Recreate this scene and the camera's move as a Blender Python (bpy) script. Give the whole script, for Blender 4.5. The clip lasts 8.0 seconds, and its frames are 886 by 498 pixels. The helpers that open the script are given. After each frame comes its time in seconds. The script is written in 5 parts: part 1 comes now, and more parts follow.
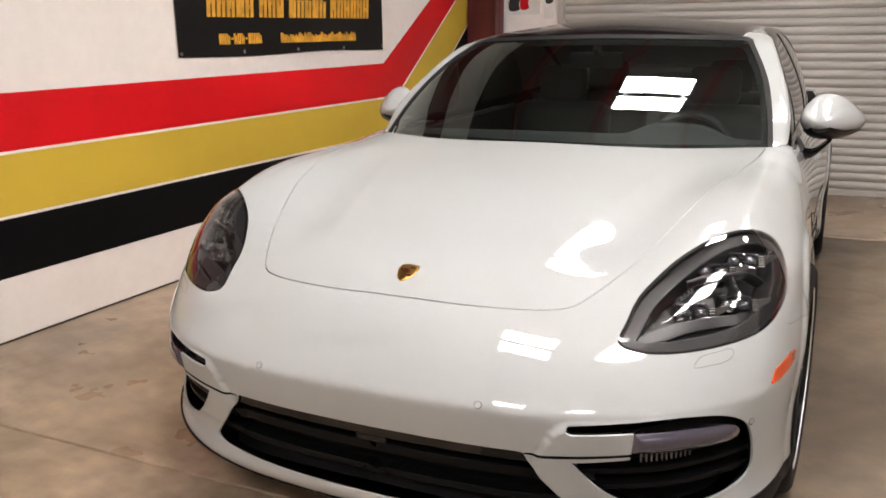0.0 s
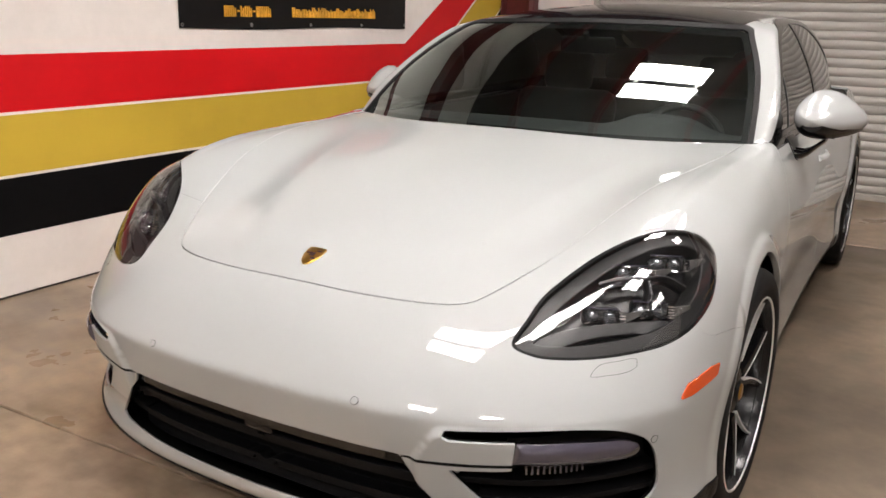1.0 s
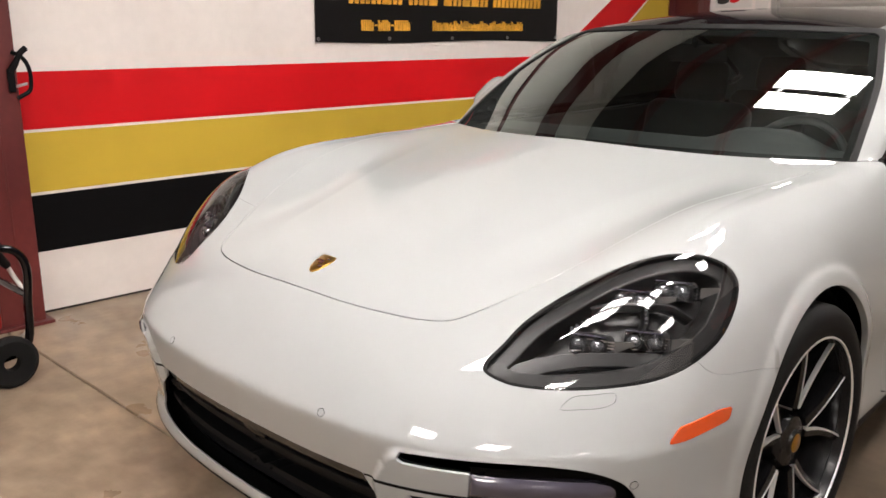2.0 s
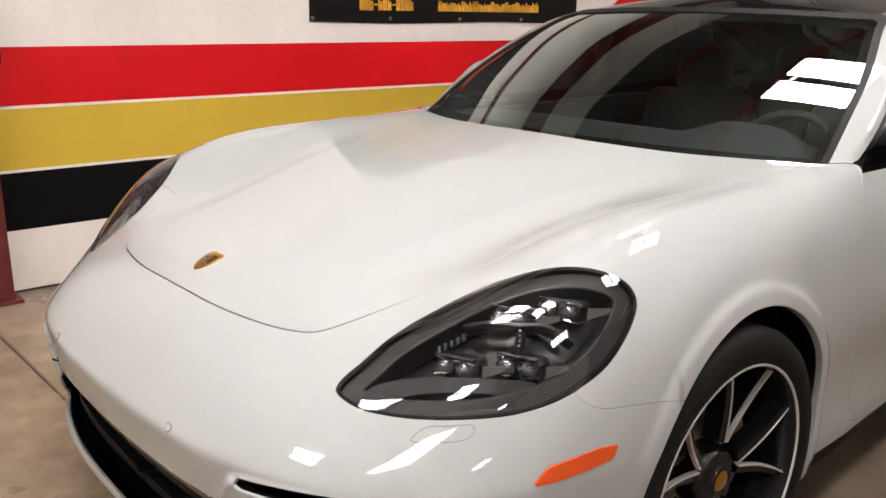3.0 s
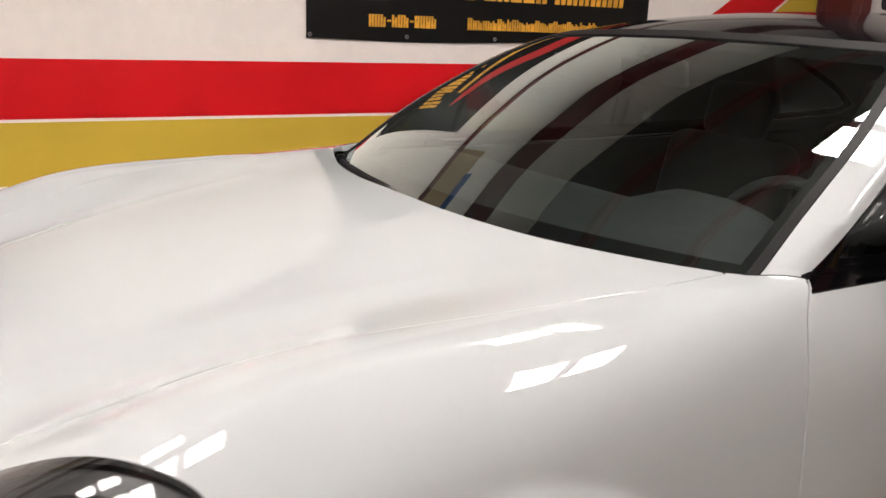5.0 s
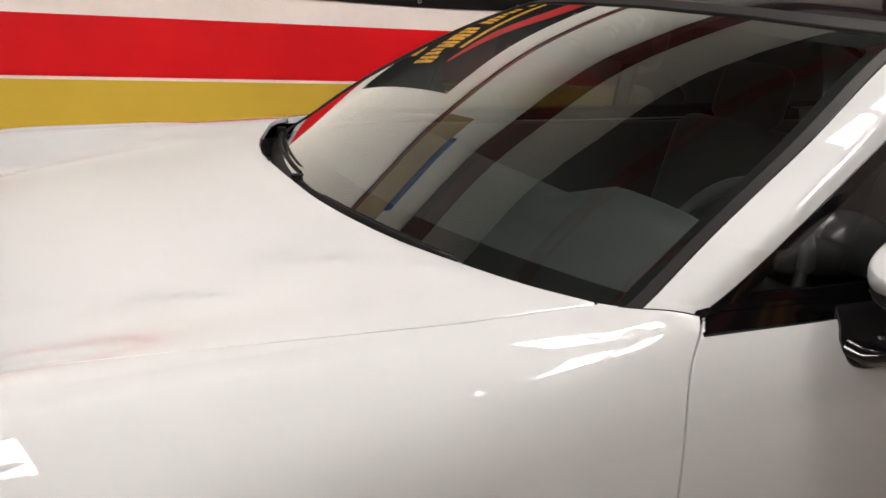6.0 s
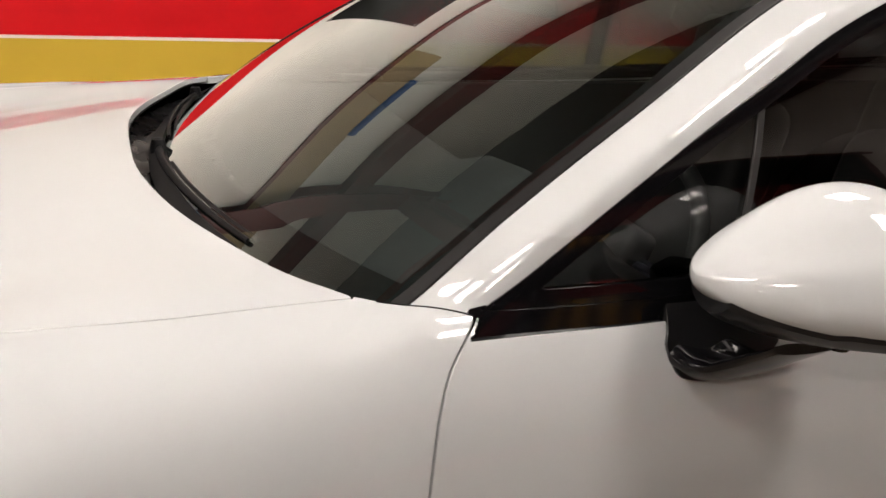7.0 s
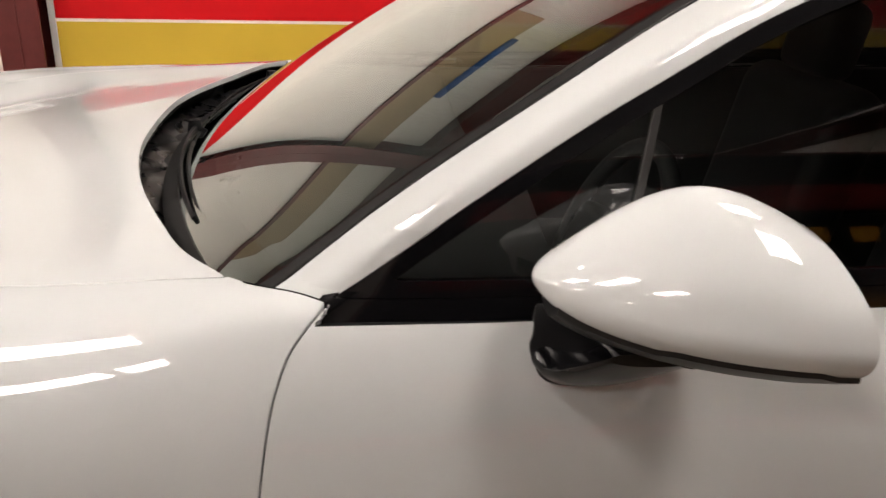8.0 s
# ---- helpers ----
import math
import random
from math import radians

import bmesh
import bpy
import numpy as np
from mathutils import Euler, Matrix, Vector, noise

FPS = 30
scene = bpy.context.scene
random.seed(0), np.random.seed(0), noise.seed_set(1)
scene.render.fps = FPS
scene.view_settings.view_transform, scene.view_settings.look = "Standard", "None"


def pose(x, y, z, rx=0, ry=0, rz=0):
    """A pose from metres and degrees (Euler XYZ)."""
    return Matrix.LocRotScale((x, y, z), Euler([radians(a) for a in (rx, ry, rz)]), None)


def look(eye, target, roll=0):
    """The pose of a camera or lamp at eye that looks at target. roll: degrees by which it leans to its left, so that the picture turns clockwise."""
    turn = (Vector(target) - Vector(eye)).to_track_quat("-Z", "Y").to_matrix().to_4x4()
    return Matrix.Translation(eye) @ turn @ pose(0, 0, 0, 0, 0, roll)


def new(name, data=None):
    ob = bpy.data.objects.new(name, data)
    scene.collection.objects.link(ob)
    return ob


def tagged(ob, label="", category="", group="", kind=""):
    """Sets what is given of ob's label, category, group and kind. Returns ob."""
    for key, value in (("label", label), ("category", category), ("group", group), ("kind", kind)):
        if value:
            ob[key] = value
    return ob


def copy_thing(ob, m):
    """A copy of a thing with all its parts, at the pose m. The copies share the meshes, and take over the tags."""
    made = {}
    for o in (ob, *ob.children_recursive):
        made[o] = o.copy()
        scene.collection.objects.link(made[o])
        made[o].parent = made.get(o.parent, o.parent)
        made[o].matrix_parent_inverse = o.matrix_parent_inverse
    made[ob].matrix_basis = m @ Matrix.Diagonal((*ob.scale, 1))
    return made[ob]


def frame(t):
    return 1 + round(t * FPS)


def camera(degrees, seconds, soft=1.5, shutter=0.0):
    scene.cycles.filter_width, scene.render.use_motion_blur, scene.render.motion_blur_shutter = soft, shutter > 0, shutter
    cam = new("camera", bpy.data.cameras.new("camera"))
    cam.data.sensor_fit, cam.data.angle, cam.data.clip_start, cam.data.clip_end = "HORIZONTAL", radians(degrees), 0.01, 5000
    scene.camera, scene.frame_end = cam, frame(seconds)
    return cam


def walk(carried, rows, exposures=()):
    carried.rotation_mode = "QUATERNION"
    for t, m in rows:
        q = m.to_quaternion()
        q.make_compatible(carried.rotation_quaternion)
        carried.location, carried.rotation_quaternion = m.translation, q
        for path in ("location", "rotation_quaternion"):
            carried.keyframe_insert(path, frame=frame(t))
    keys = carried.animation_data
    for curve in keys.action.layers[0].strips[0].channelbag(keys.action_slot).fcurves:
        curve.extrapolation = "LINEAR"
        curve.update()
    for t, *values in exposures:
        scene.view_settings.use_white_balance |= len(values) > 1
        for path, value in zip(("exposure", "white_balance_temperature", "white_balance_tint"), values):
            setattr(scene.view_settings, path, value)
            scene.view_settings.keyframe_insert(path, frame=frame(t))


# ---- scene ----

# The camera and its walk.
cam = camera(55.18, 8.0, soft=1.5, shutter=0.35)
PATH = [
    (0.0, look((0.9893, -1.6590, 1.3726), (0.5806, -0.7812, 1.1225), -0.804)),
    (0.5, look((1.1379, -1.5684, 1.3557), (0.7018, -0.7120, 1.0791), 0.297)),
    (1.0, look((1.2748, -1.3693, 1.3419), (0.8031, -0.5286, 1.0761), 1.265)),
    (1.2, look((1.3374, -1.2931, 1.3292), (0.8341, -0.4674, 1.0746), 0.057)),
    (1.5, look((1.4538, -1.1867, 1.3153), (0.8750, -0.4079, 1.0734), -0.298)),
    (1.7, look((1.5271, -1.1275, 1.3225), (0.9030, -0.3853, 1.0785), -0.266)),
    (2.8, look((1.7226, -0.6825, 1.3214), (1.0165, -0.0276, 1.0520), 1.234)),
    (3.0, look((1.7350, -0.6133, 1.3217), (1.0237, 0.0346, 1.0493), 1.001)),
    (3.5, look((1.7809, -0.3711, 1.3187), (1.0155, 0.2084, 1.0387), 1.689)),
    (4.0, look((1.8084, -0.1111, 1.3137), (0.9847, 0.3760, 1.0234), 0.952)),
    (4.2, look((1.7990, -0.0237, 1.3004), (0.9666, 0.4517, 1.0155), 0.286)),
    (4.5, look((1.7422, 0.1665, 1.3385), (0.9138, 0.6572, 1.0683), 1.630)),
    (4.7, look((1.7079, 0.2818, 1.3371), (0.8889, 0.7953, 1.0811), 1.882)),
    (5.8, look((1.6331, 0.7922, 1.3433), (0.7842, 1.2374, 1.0584), 3.790)),
    (6.0, look((1.6209, 0.8887, 1.3423), (0.7649, 1.3126, 1.0462), 3.831)),
    (6.2, look((1.6040, 0.9740, 1.3320), (0.7443, 1.3870, 1.0309), 4.120)),
    (6.5, look((1.5877, 1.1294, 1.3425), (0.7313, 1.5299, 1.0164), 4.142)),
    (7.0, look((1.6060, 1.3172, 1.3302), (0.7317, 1.6624, 0.9890), 3.234)),
    (7.5, look((1.6694, 1.5424, 1.3483), (0.7512, 1.7160, 0.9922), 2.608)),
    (8.0, look((1.7066, 1.6800, 1.3606), (0.7859, 1.8005, 0.9893), 1.322)),
]
EXPOSURES = [(0.0, 0.125, 6500, 12), (3.5, 0.105, 6500, 12), (4.5, 0.03, 6500, 12), (6.0, -0.04, 6600, 13), (7.0, 0.03, 6800, 14), (8.0, 0.05, 6900, 14)]
walk(cam, PATH, EXPOSURES)

# World: the hall is closed, so hardly any light comes from outside.
world = bpy.data.worlds.new("world")
world.use_nodes = True
world.node_tree.nodes["Background"].inputs[0].default_value = (0.5, 0.55, 0.6, 1)
world.node_tree.nodes["Background"].inputs[1].default_value = 0.05
scene.world = world

# ---- materials ----


def material(name, color, rough=0.5, metal=0.0, coat=0.0, coat_rough=0.03, spec=0.5):
    m = bpy.data.materials.new(name)
    m.use_nodes = True
    b = m.node_tree.nodes["Principled BSDF"]
    b.inputs["Base Color"].default_value = (*color, 1)
    b.inputs["Roughness"].default_value = rough
    b.inputs["Metallic"].default_value = metal
    b.inputs["Coat Weight"].default_value = coat
    b.inputs["Coat Roughness"].default_value = coat_rough
    b.inputs["Specular IOR Level"].default_value = spec
    return m


def node(m, kind, **values):
    n = m.node_tree.nodes.new(kind)
    for key, value in values.items():
        n.inputs[key.replace("_", " ")].default_value = value
    return n


def join(m, a, out, b, inp):
    m.node_tree.links.new(a.outputs[out], b.inputs[inp])


def noisy(m, scale, amount, detail=6.0, low=0.35, high=0.65, tint=None, second=None):
    """Break the base colour up at one or two scales: colour times a ramp from 1 - amount to 1 + amount."""
    b = m.node_tree.nodes["Principled BSDF"]
    base = tuple(b.inputs["Base Color"].default_value)
    coord = node(m, "ShaderNodeTexCoord")
    last = None
    for sc, am in ((scale, amount), *( [second] if second else [] )):
        n = node(m, "ShaderNodeTexNoise", Scale=sc, Detail=detail, Roughness=0.6)
        join(m, coord, "Object", n, "Vector")
        r = node(m, "ShaderNodeMapRange")
        r.inputs["From Min"].default_value, r.inputs["From Max"].default_value = low, high
        r.inputs["To Min"].default_value, r.inputs["To Max"].default_value = 1 - am, 1 + am
        join(m, n, "Fac", r, "Value")
        mix = m.node_tree.nodes.new("ShaderNodeMix")
        mix.data_type, mix.blend_type = "RGBA", "MULTIPLY"
        mix.inputs[0].default_value = 1.0
        mix.inputs[6].default_value = base
        if last:
            m.node_tree.links.new(last.outputs[2], mix.inputs[6])
        m.node_tree.links.new(r.outputs[0], mix.inputs[7])
        last = mix
    m.node_tree.links.new(last.outputs[2], b.inputs["Base Color"])
    return m


def bumped(m, scale, strength, distance=0.002, detail=4.0, stretch=(1, 1, 1)):
    b = m.node_tree.nodes["Principled BSDF"]
    coord = node(m, "ShaderNodeTexCoord")
    mp = node(m, "ShaderNodeMapping")
    mp.inputs["Scale"].default_value = stretch
    n = node(m, "ShaderNodeTexNoise", Scale=scale, Detail=detail)
    u = node(m, "ShaderNodeBump", Strength=strength, Distance=distance)
    join(m, coord, "Object", mp, "Vector")
    join(m, mp, "Vector", n, "Vector")
    join(m, n, "Fac", u, "Height")
    join(m, u, "Normal", b, "Normal")
    return m


def rough_noise(m, scale, low, high):
    b = m.node_tree.nodes["Principled BSDF"]
    coord = node(m, "ShaderNodeTexCoord")
    n = node(m, "ShaderNodeTexNoise", Scale=scale, Detail=5.0)
    r = node(m, "ShaderNodeMapRange")
    r.inputs["From Min"].default_value, r.inputs["From Max"].default_value = 0.3, 0.7
    r.inputs["To Min"].default_value, r.inputs["To Max"].default_value = low, high
    join(m, coord, "Object", n, "Vector")
    join(m, n, "Fac", r, "Value")
    join(m, r, "Result", b, "Roughness")
    return m


def glass(name, color, rough=0.0, ior=1.45, faces=1.0, tint=(1, 1, 1)):
    """Clear or tinted thin pane: mirrors by angle, lets the rest through tinted."""
    m = bpy.data.materials.new(name)
    m.use_nodes = True
    nt = m.node_tree
    nt.nodes.clear()
    out = nt.nodes.new("ShaderNodeOutputMaterial")
    tr = nt.nodes.new("ShaderNodeBsdfTransparent")
    tr.inputs[0].default_value = (*color, 1)
    gl = nt.nodes.new("ShaderNodeBsdfGlossy")
    gl.inputs["Color"].default_value = (*tint, 1)
    gl.inputs["Roughness"].default_value = rough
    fr = nt.nodes.new("ShaderNodeFresnel")
    fr.inputs["IOR"].default_value = ior
    mix = nt.nodes.new("ShaderNodeMixShader")
    # both faces of the pane mirror
    two = nt.nodes.new("ShaderNodeMath")
    two.operation, two.use_clamp = "MULTIPLY", True
    two.inputs[1].default_value = faces
    nt.links.new(fr.outputs[0], two.inputs[0])
    nt.links.new(two.outputs[0], mix.inputs[0])
    nt.links.new(tr.outputs[0], mix.inputs[1])
    nt.links.new(gl.outputs[0], mix.inputs[2])
    nt.links.new(mix.outputs[0], out.inputs[0])
    return m


def glowing(name, color, strength):
    m = bpy.data.materials.new(name)
    m.use_nodes = True
    b = m.node_tree.nodes["Principled BSDF"]
    b.inputs["Base Color"].default_value = (0.8, 0.8, 0.8, 1)
    b.inputs["Emission Color"].default_value = (*color, 1)
    b.inputs["Emission Strength"].default_value = strength
    return m


PAINT = material("white_car_paint", (0.396, 0.412, 0.410), 0.6, coat=1.0, coat_rough=0.003, spec=0.0)
PAINT.node_tree.nodes["Principled BSDF"].inputs["Coat IOR"].default_value = 1.62
BLACK_GLOSS = material("black_gloss_trim", (0.003, 0.003, 0.0035), 0.08, spec=0.35)
BLACK_MATT = bumped(material("black_moulded_plastic", (0.004, 0.004, 0.0045), 0.5, spec=0.12), 900, 0.15)
SATIN = material("satin_black_plastic", (0.005, 0.005, 0.0055), 0.35, spec=0.35)
COWL = rough_noise(material("creased_black_cowl_plastic", (0.006, 0.006, 0.0065), 0.3, spec=0.4), 25, 0.2, 0.42)
RUBBER = bumped(material("tyre_rubber", (0.008, 0.008, 0.008), 0.65, spec=0.14), 300, 0.2)
SEAL = material("rubber_seal", (0.007, 0.007, 0.007), 0.55, spec=0.15)
GAP = material("panel_gap_dark", (0.004, 0.004, 0.004), 0.9, spec=0.1)
RIM_BLACK = material("black_wheel_paint", (0.006, 0.006, 0.0065), 0.25, spec=0.3)
RIM_SILVER = rough_noise(material("machined_wheel_face", (0.80, 0.80, 0.79), 0.42, metal=0.75), 60, 0.36, 0.48)
STEEL = rough_noise(material("bare_steel", (0.45, 0.44, 0.43), 0.35, metal=1.0), 30, 0.25, 0.45)
CALIPER = material("red_caliper_paint", (0.42, 0.008, 0.012), 0.25, coat=0.8)
CHROME = material("chrome", (0.75, 0.75, 0.76), 0.08, metal=1.0)
LAMP_DARK = material("headlamp_dark_housing", (0.012, 0.012, 0.0125), 0.34)
LAMP_BEZEL = rough_noise(material("headlamp_satin_bezel", (0.020, 0.020, 0.020), 0.42), 40, 0.36, 0.5)
LAMP_BLADE = material("frosted_lamp_blade", (0.09, 0.088, 0.085), 0.35, coat=0.6)
LAMP_GREY = material("headlamp_grey_trim", (0.020, 0.020, 0.021), 0.34)
LAMP_LENS = glass("headlamp_clear_cover", (0.90, 0.90, 0.90), ior=1.5, faces=1.35)
LED_GLASS = material("led_lens", (0.30, 0.31, 0.33), 0.05, metal=0.7, coat=1.0)
AMBER = material("amber_reflector", (0.64, 0.072, 0.008), 0.18, coat=1.0)
WINDSCREEN = glass("windscreen_glass", (0.57, 0.665, 0.62), ior=1.62, faces=2.3, tint=(0.92, 1.0, 0.97))
SIDE_GLASS = glass("tinted_side_glass", (0.22, 0.23, 0.22), ior=1.5, faces=1.1)
ROOF_GLASS = material("black_glass_roof", (0.006, 0.006, 0.007), 0.06, spec=0.35)
CREST_GOLD = material("crest_gold", (0.55, 0.32, 0.07), 0.28, metal=1.0)
CREST_RED = material("crest_red_enamel", (0.06, 0.012, 0.008), 0.2, coat=1.0)
DASH = bumped(material("dark_dashboard", (0.020, 0.022, 0.023), 0.55), 500, 0.2)
LEATHER = bumped(material("dark_grey_leather", (0.035, 0.037, 0.038), 0.45), 250, 0.25)
TRIM_GREY = material("smoked_lamp_bar", (0.05, 0.05, 0.065), 0.15, coat=1.0)
BAR_GREY = material("dark_grey_window_bar", (0.018, 0.018, 0.018), 0.4)
LIGHT_BAR = material("clear_lamp_bar", (0.055, 0.05, 0.07), 0.2, coat=1.0, coat_rough=0.0)

CONCRETE = noisy(material("polished_concrete", (0.33, 0.25, 0.175), 0.32), 1.1, 0.32, 8, second=(9.0, 0.16))
rough_noise(CONCRETE, 2.5, 0.22, 0.5)
# Worn concrete, darkened: the east slabs' dimmer light is put into its colour.
SHADED_CONCRETE = noisy(material("shaded_worn_concrete", (0.132, 0.099, 0.068), 0.42), 0.9, 0.35, 8, second=(7.0, 0.18))
rough_noise(SHADED_CONCRETE, 2.5, 0.32, 0.55)
JOINT = material("dark_floor_joint", (0.035, 0.028, 0.022), 0.8)
WALL_WHITE = bumped(noisy(material("white_wall_paint", (0.86, 0.80, 0.755), 0.5), 0.8, 0.05, second=(14.0, 0.02)), 60, 0.08)
STRIPE_RED = bumped(noisy(material("red_wall_stripe", (0.62, 0.008, 0.012), 0.42, spec=0.2), 1.2, 0.08), 60, 0.08)
STRIPE_GOLD = bumped(noisy(material("gold_wall_stripe", (0.60, 0.415, 0.05), 0.45, spec=0.2), 1.0, 0.08), 60, 0.08)
STRIPE_BLACK = bumped(material("black_wall_stripe", (0.004, 0.004, 0.0045), 0.45, spec=0.12), 60, 0.08)
RED_STEEL = bumped(noisy(material("oxide_red_steel", (0.115, 0.018, 0.017), 0.42), 2.0, 0.18, second=(25.0, 0.08)), 80, 0.15)
DOOR_STEEL = noisy(material("beige_roller_door", (0.40, 0.38, 0.35), 0.45), 2.0, 0.06)
FOIL = bumped(noisy(material("white_vinyl_insulation", (0.88, 0.87, 0.82), 0.24), 0.7, 0.08), 5, 0.6, 0.03, stretch=(1, 4, 1))
# Ceiling blanket: wrinkled like the wall insulation, with a far darker base colour.
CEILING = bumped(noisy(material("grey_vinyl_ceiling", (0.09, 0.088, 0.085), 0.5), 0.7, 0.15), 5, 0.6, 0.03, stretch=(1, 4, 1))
BANNER = bumped(material("black_banner_vinyl", (0.007, 0.0065, 0.0065), 0.4, spec=0.2), 6, 0.2, 0.01)
BANNER_GOLD = noisy(material("gold_banner_print", (0.72, 0.36, 0.035), 0.45), 9, 0.25)
BANNER_RED = material("red_banner_print", (0.5, 0.012, 0.014), 0.45)
DULL_RED = noisy(material("dull_red_curtain_band", (0.20, 0.010, 0.011), 0.6), 3, 0.5)
TUBE = glowing("fluorescent_tube", (1.0, 0.940, 0.892), 47.5)
LAMP_WHITE = material("white_lamp_housing", (0.75, 0.75, 0.73), 0.4)
BEIGE = noisy(material("beige_wall_panel", (0.36, 0.27, 0.16), 0.6), 1.5, 0.1)
BLUE = material("blue_plastic", (0.02, 0.10, 0.32), 0.35)
PAPER = noisy(material("white_paper", (0.74, 0.72, 0.68), 0.6), 6, 0.06)
COPPER = rough_noise(material("aged_copper", (0.45, 0.24, 0.13), 0.35, metal=1.0), 20, 0.25, 0.5)
ENGINE_RED = material("red_engine_cowl", (0.35, 0.012, 0.012), 0.3, coat=0.6)

# ---- building helpers ----


def part(name, bm, mat, parent=None, label="", smooth=False):
    me = bpy.data.meshes.new(name)
    bmesh.ops.recalc_face_normals(bm, faces=bm.faces)
    bm.to_mesh(me)
    bm.free()
    for p in me.polygons:
        p.use_smooth = smooth
    if smooth:
        me.set_sharp_from_angle(angle=radians(38))
    me.materials.append(mat)
    ob = new(name, me)
    ob.parent = parent
    if label:
        tagged(ob, label)
    return ob


def thing(name, m=None):
    """An Empty at a thing's base."""
    ob = new(name)
    ob.empty_display_size = 0.1
    if m is not None:
        ob.matrix_basis = m
    return ob


def box(bm, x0, x1, y0, y1, z0, z1, bevel=0.0, seg=2, m=None):
    made = bmesh.ops.create_cube(bm, size=1.0)["verts"]
    for v in made:
        v.co = Vector((x0 + (v.co.x + 0.5) * (x1 - x0), y0 + (v.co.y + 0.5) * (y1 - y0), z0 + (v.co.z + 0.5) * (z1 - z0)))
    if bevel:
        edges = list({e for v in made for e in v.link_edges})
        res = bmesh.ops.bevel(bm, geom=edges, offset=bevel, segments=seg, affect="EDGES", profile=0.5)
        made = list({v for f in res["faces"] for v in f.verts} | {v for v in made if v.is_valid})
    if m is not None:
        bmesh.ops.transform(bm, matrix=m, verts=made)
    return bm


def tube(bm, pts, r, n=10, closed=False, flat=1.0):
    """A round bar along the points; r is a number or one radius a point."""
    pts = [Vector(p) for p in pts]
    rs = [float(k) for k in r] if isinstance(r, (list, tuple)) else [float(r)] * len(pts)
    rings, side = [], None
    for i, p in enumerate(pts):
        a = pts[i - 1] if (i or closed) else p
        b = pts[(i + 1) % len(pts)] if (i < len(pts) - 1 or closed) else p
        d = (b - a).normalized()
        if side is None:
            side = d.orthogonal().normalized()
        side = (side - d * side.dot(d)).normalized()
        up = d.cross(side)
        rings.append([bm.verts.new(p + rs[i] * (math.cos(k * math.tau / n) * side + flat * math.sin(k * math.tau / n) * up)) for k in range(n)])
    last = len(rings) if closed else len(rings) - 1
    for i in range(last):
        u, w = rings[i], rings[(i + 1) % len(rings)]
        for k in range(n):
            bm.faces.new((u[k], u[(k + 1) % n], w[(k + 1) % n], w[k]))
    if not closed:
        bm.faces.new(rings[0][::-1])
        bm.faces.new(rings[-1])
    return bm


def lathe(bm, profile, n=48, m=None, closed=False):
    """Turn (radius, x) points round the X axis."""
    rings = []
    for r, x in profile:
        rings.append([bm.verts.new((x, r * math.cos(k * math.tau / n), r * math.sin(k * math.tau / n))) for k in range(n)])
    for i in range(len(rings) if closed else len(rings) - 1):
        u, w = rings[i], rings[(i + 1) % len(rings)]
        for k in range(n):
            bm.faces.new((u[k], u[(k + 1) % n], w[(k + 1) % n], w[k]))
    if m is not None:
        bmesh.ops.transform(bm, matrix=m, verts=[v for r in rings for v in r])
    return bm


def cubic(xs, ys):
    """A natural cubic spline through few points, straight beyond its ends; works on arrays."""
    xs, ys = np.array(xs, float), np.array(ys, float)
    n, h, s = len(xs), np.diff(xs), np.diff(ys) / np.diff(xs)
    a, b = np.eye(n), np.zeros(n)
    for i in range(1, n - 1):
        a[i, i - 1:i + 2] = h[i - 1], 2 * (h[i - 1] + h[i]), h[i]
        b[i] = 6 * (s[i] - s[i - 1])
    q = np.linalg.solve(a, b)
    first, last = s[0] - h[0] * q[1] / 6, s[-1] + h[-1] * q[-2] / 6

    def value(t):
        t = np.asarray(t, float)
        k = np.clip(np.searchsorted(xs, t) - 1, 0, n - 2)
        u, w = xs[k + 1] - t, t - xs[k]
        v = (q[k] * u ** 3 + q[k + 1] * w ** 3) / (6 * h[k]) + (ys[k] / h[k] - q[k] * h[k] / 6) * u + (ys[k + 1] / h[k] - q[k + 1] * h[k] / 6) * w
        v = np.where(t < xs[0], ys[0] + first * (t - xs[0]), v)
        return np.where(t > xs[-1], ys[-1] + last * (t - xs[-1]), v)
    return value


def curve(pts, closed=True, n=10):
    """A smooth line through control points."""
    pts = [np.array(p, float) for p in pts]
    out, count = [], len(pts)
    for i in range(count if closed else count - 1):
        p0, p1, p2, p3 = (pts[(i + k) % count] if closed else pts[min(max(i + k, 0), count - 1)] for k in (-1, 0, 1, 2))
        d = [max(np.linalg.norm(b - a), 1e-6) ** 0.5 for a, b in ((p0, p1), (p1, p2), (p2, p3))]
        m1 = (p1 - p0) / d[0] - (p2 - p0) / (d[0] + d[1]) + (p2 - p1) / d[1]
        m2 = (p2 - p1) / d[1] - (p3 - p1) / (d[1] + d[2]) + (p3 - p2) / d[2]
        if not closed and i == 0:
            m1 = (p2 - p1) / d[1]
        if not closed and i == count - 2:
            m2 = (p2 - p1) / d[1]
        m1, m2 = m1 * d[1], m2 * d[1]
        for k in range(n):
            t = k / n
            out.append((2 * t ** 3 - 3 * t ** 2 + 1) * p1 + (t ** 3 - 2 * t ** 2 + t) * m1 + (-2 * t ** 3 + 3 * t ** 2) * p2 + (t ** 3 - t ** 2) * m2)
    if not closed:
        out.append(pts[-1])
    return np.array(out)


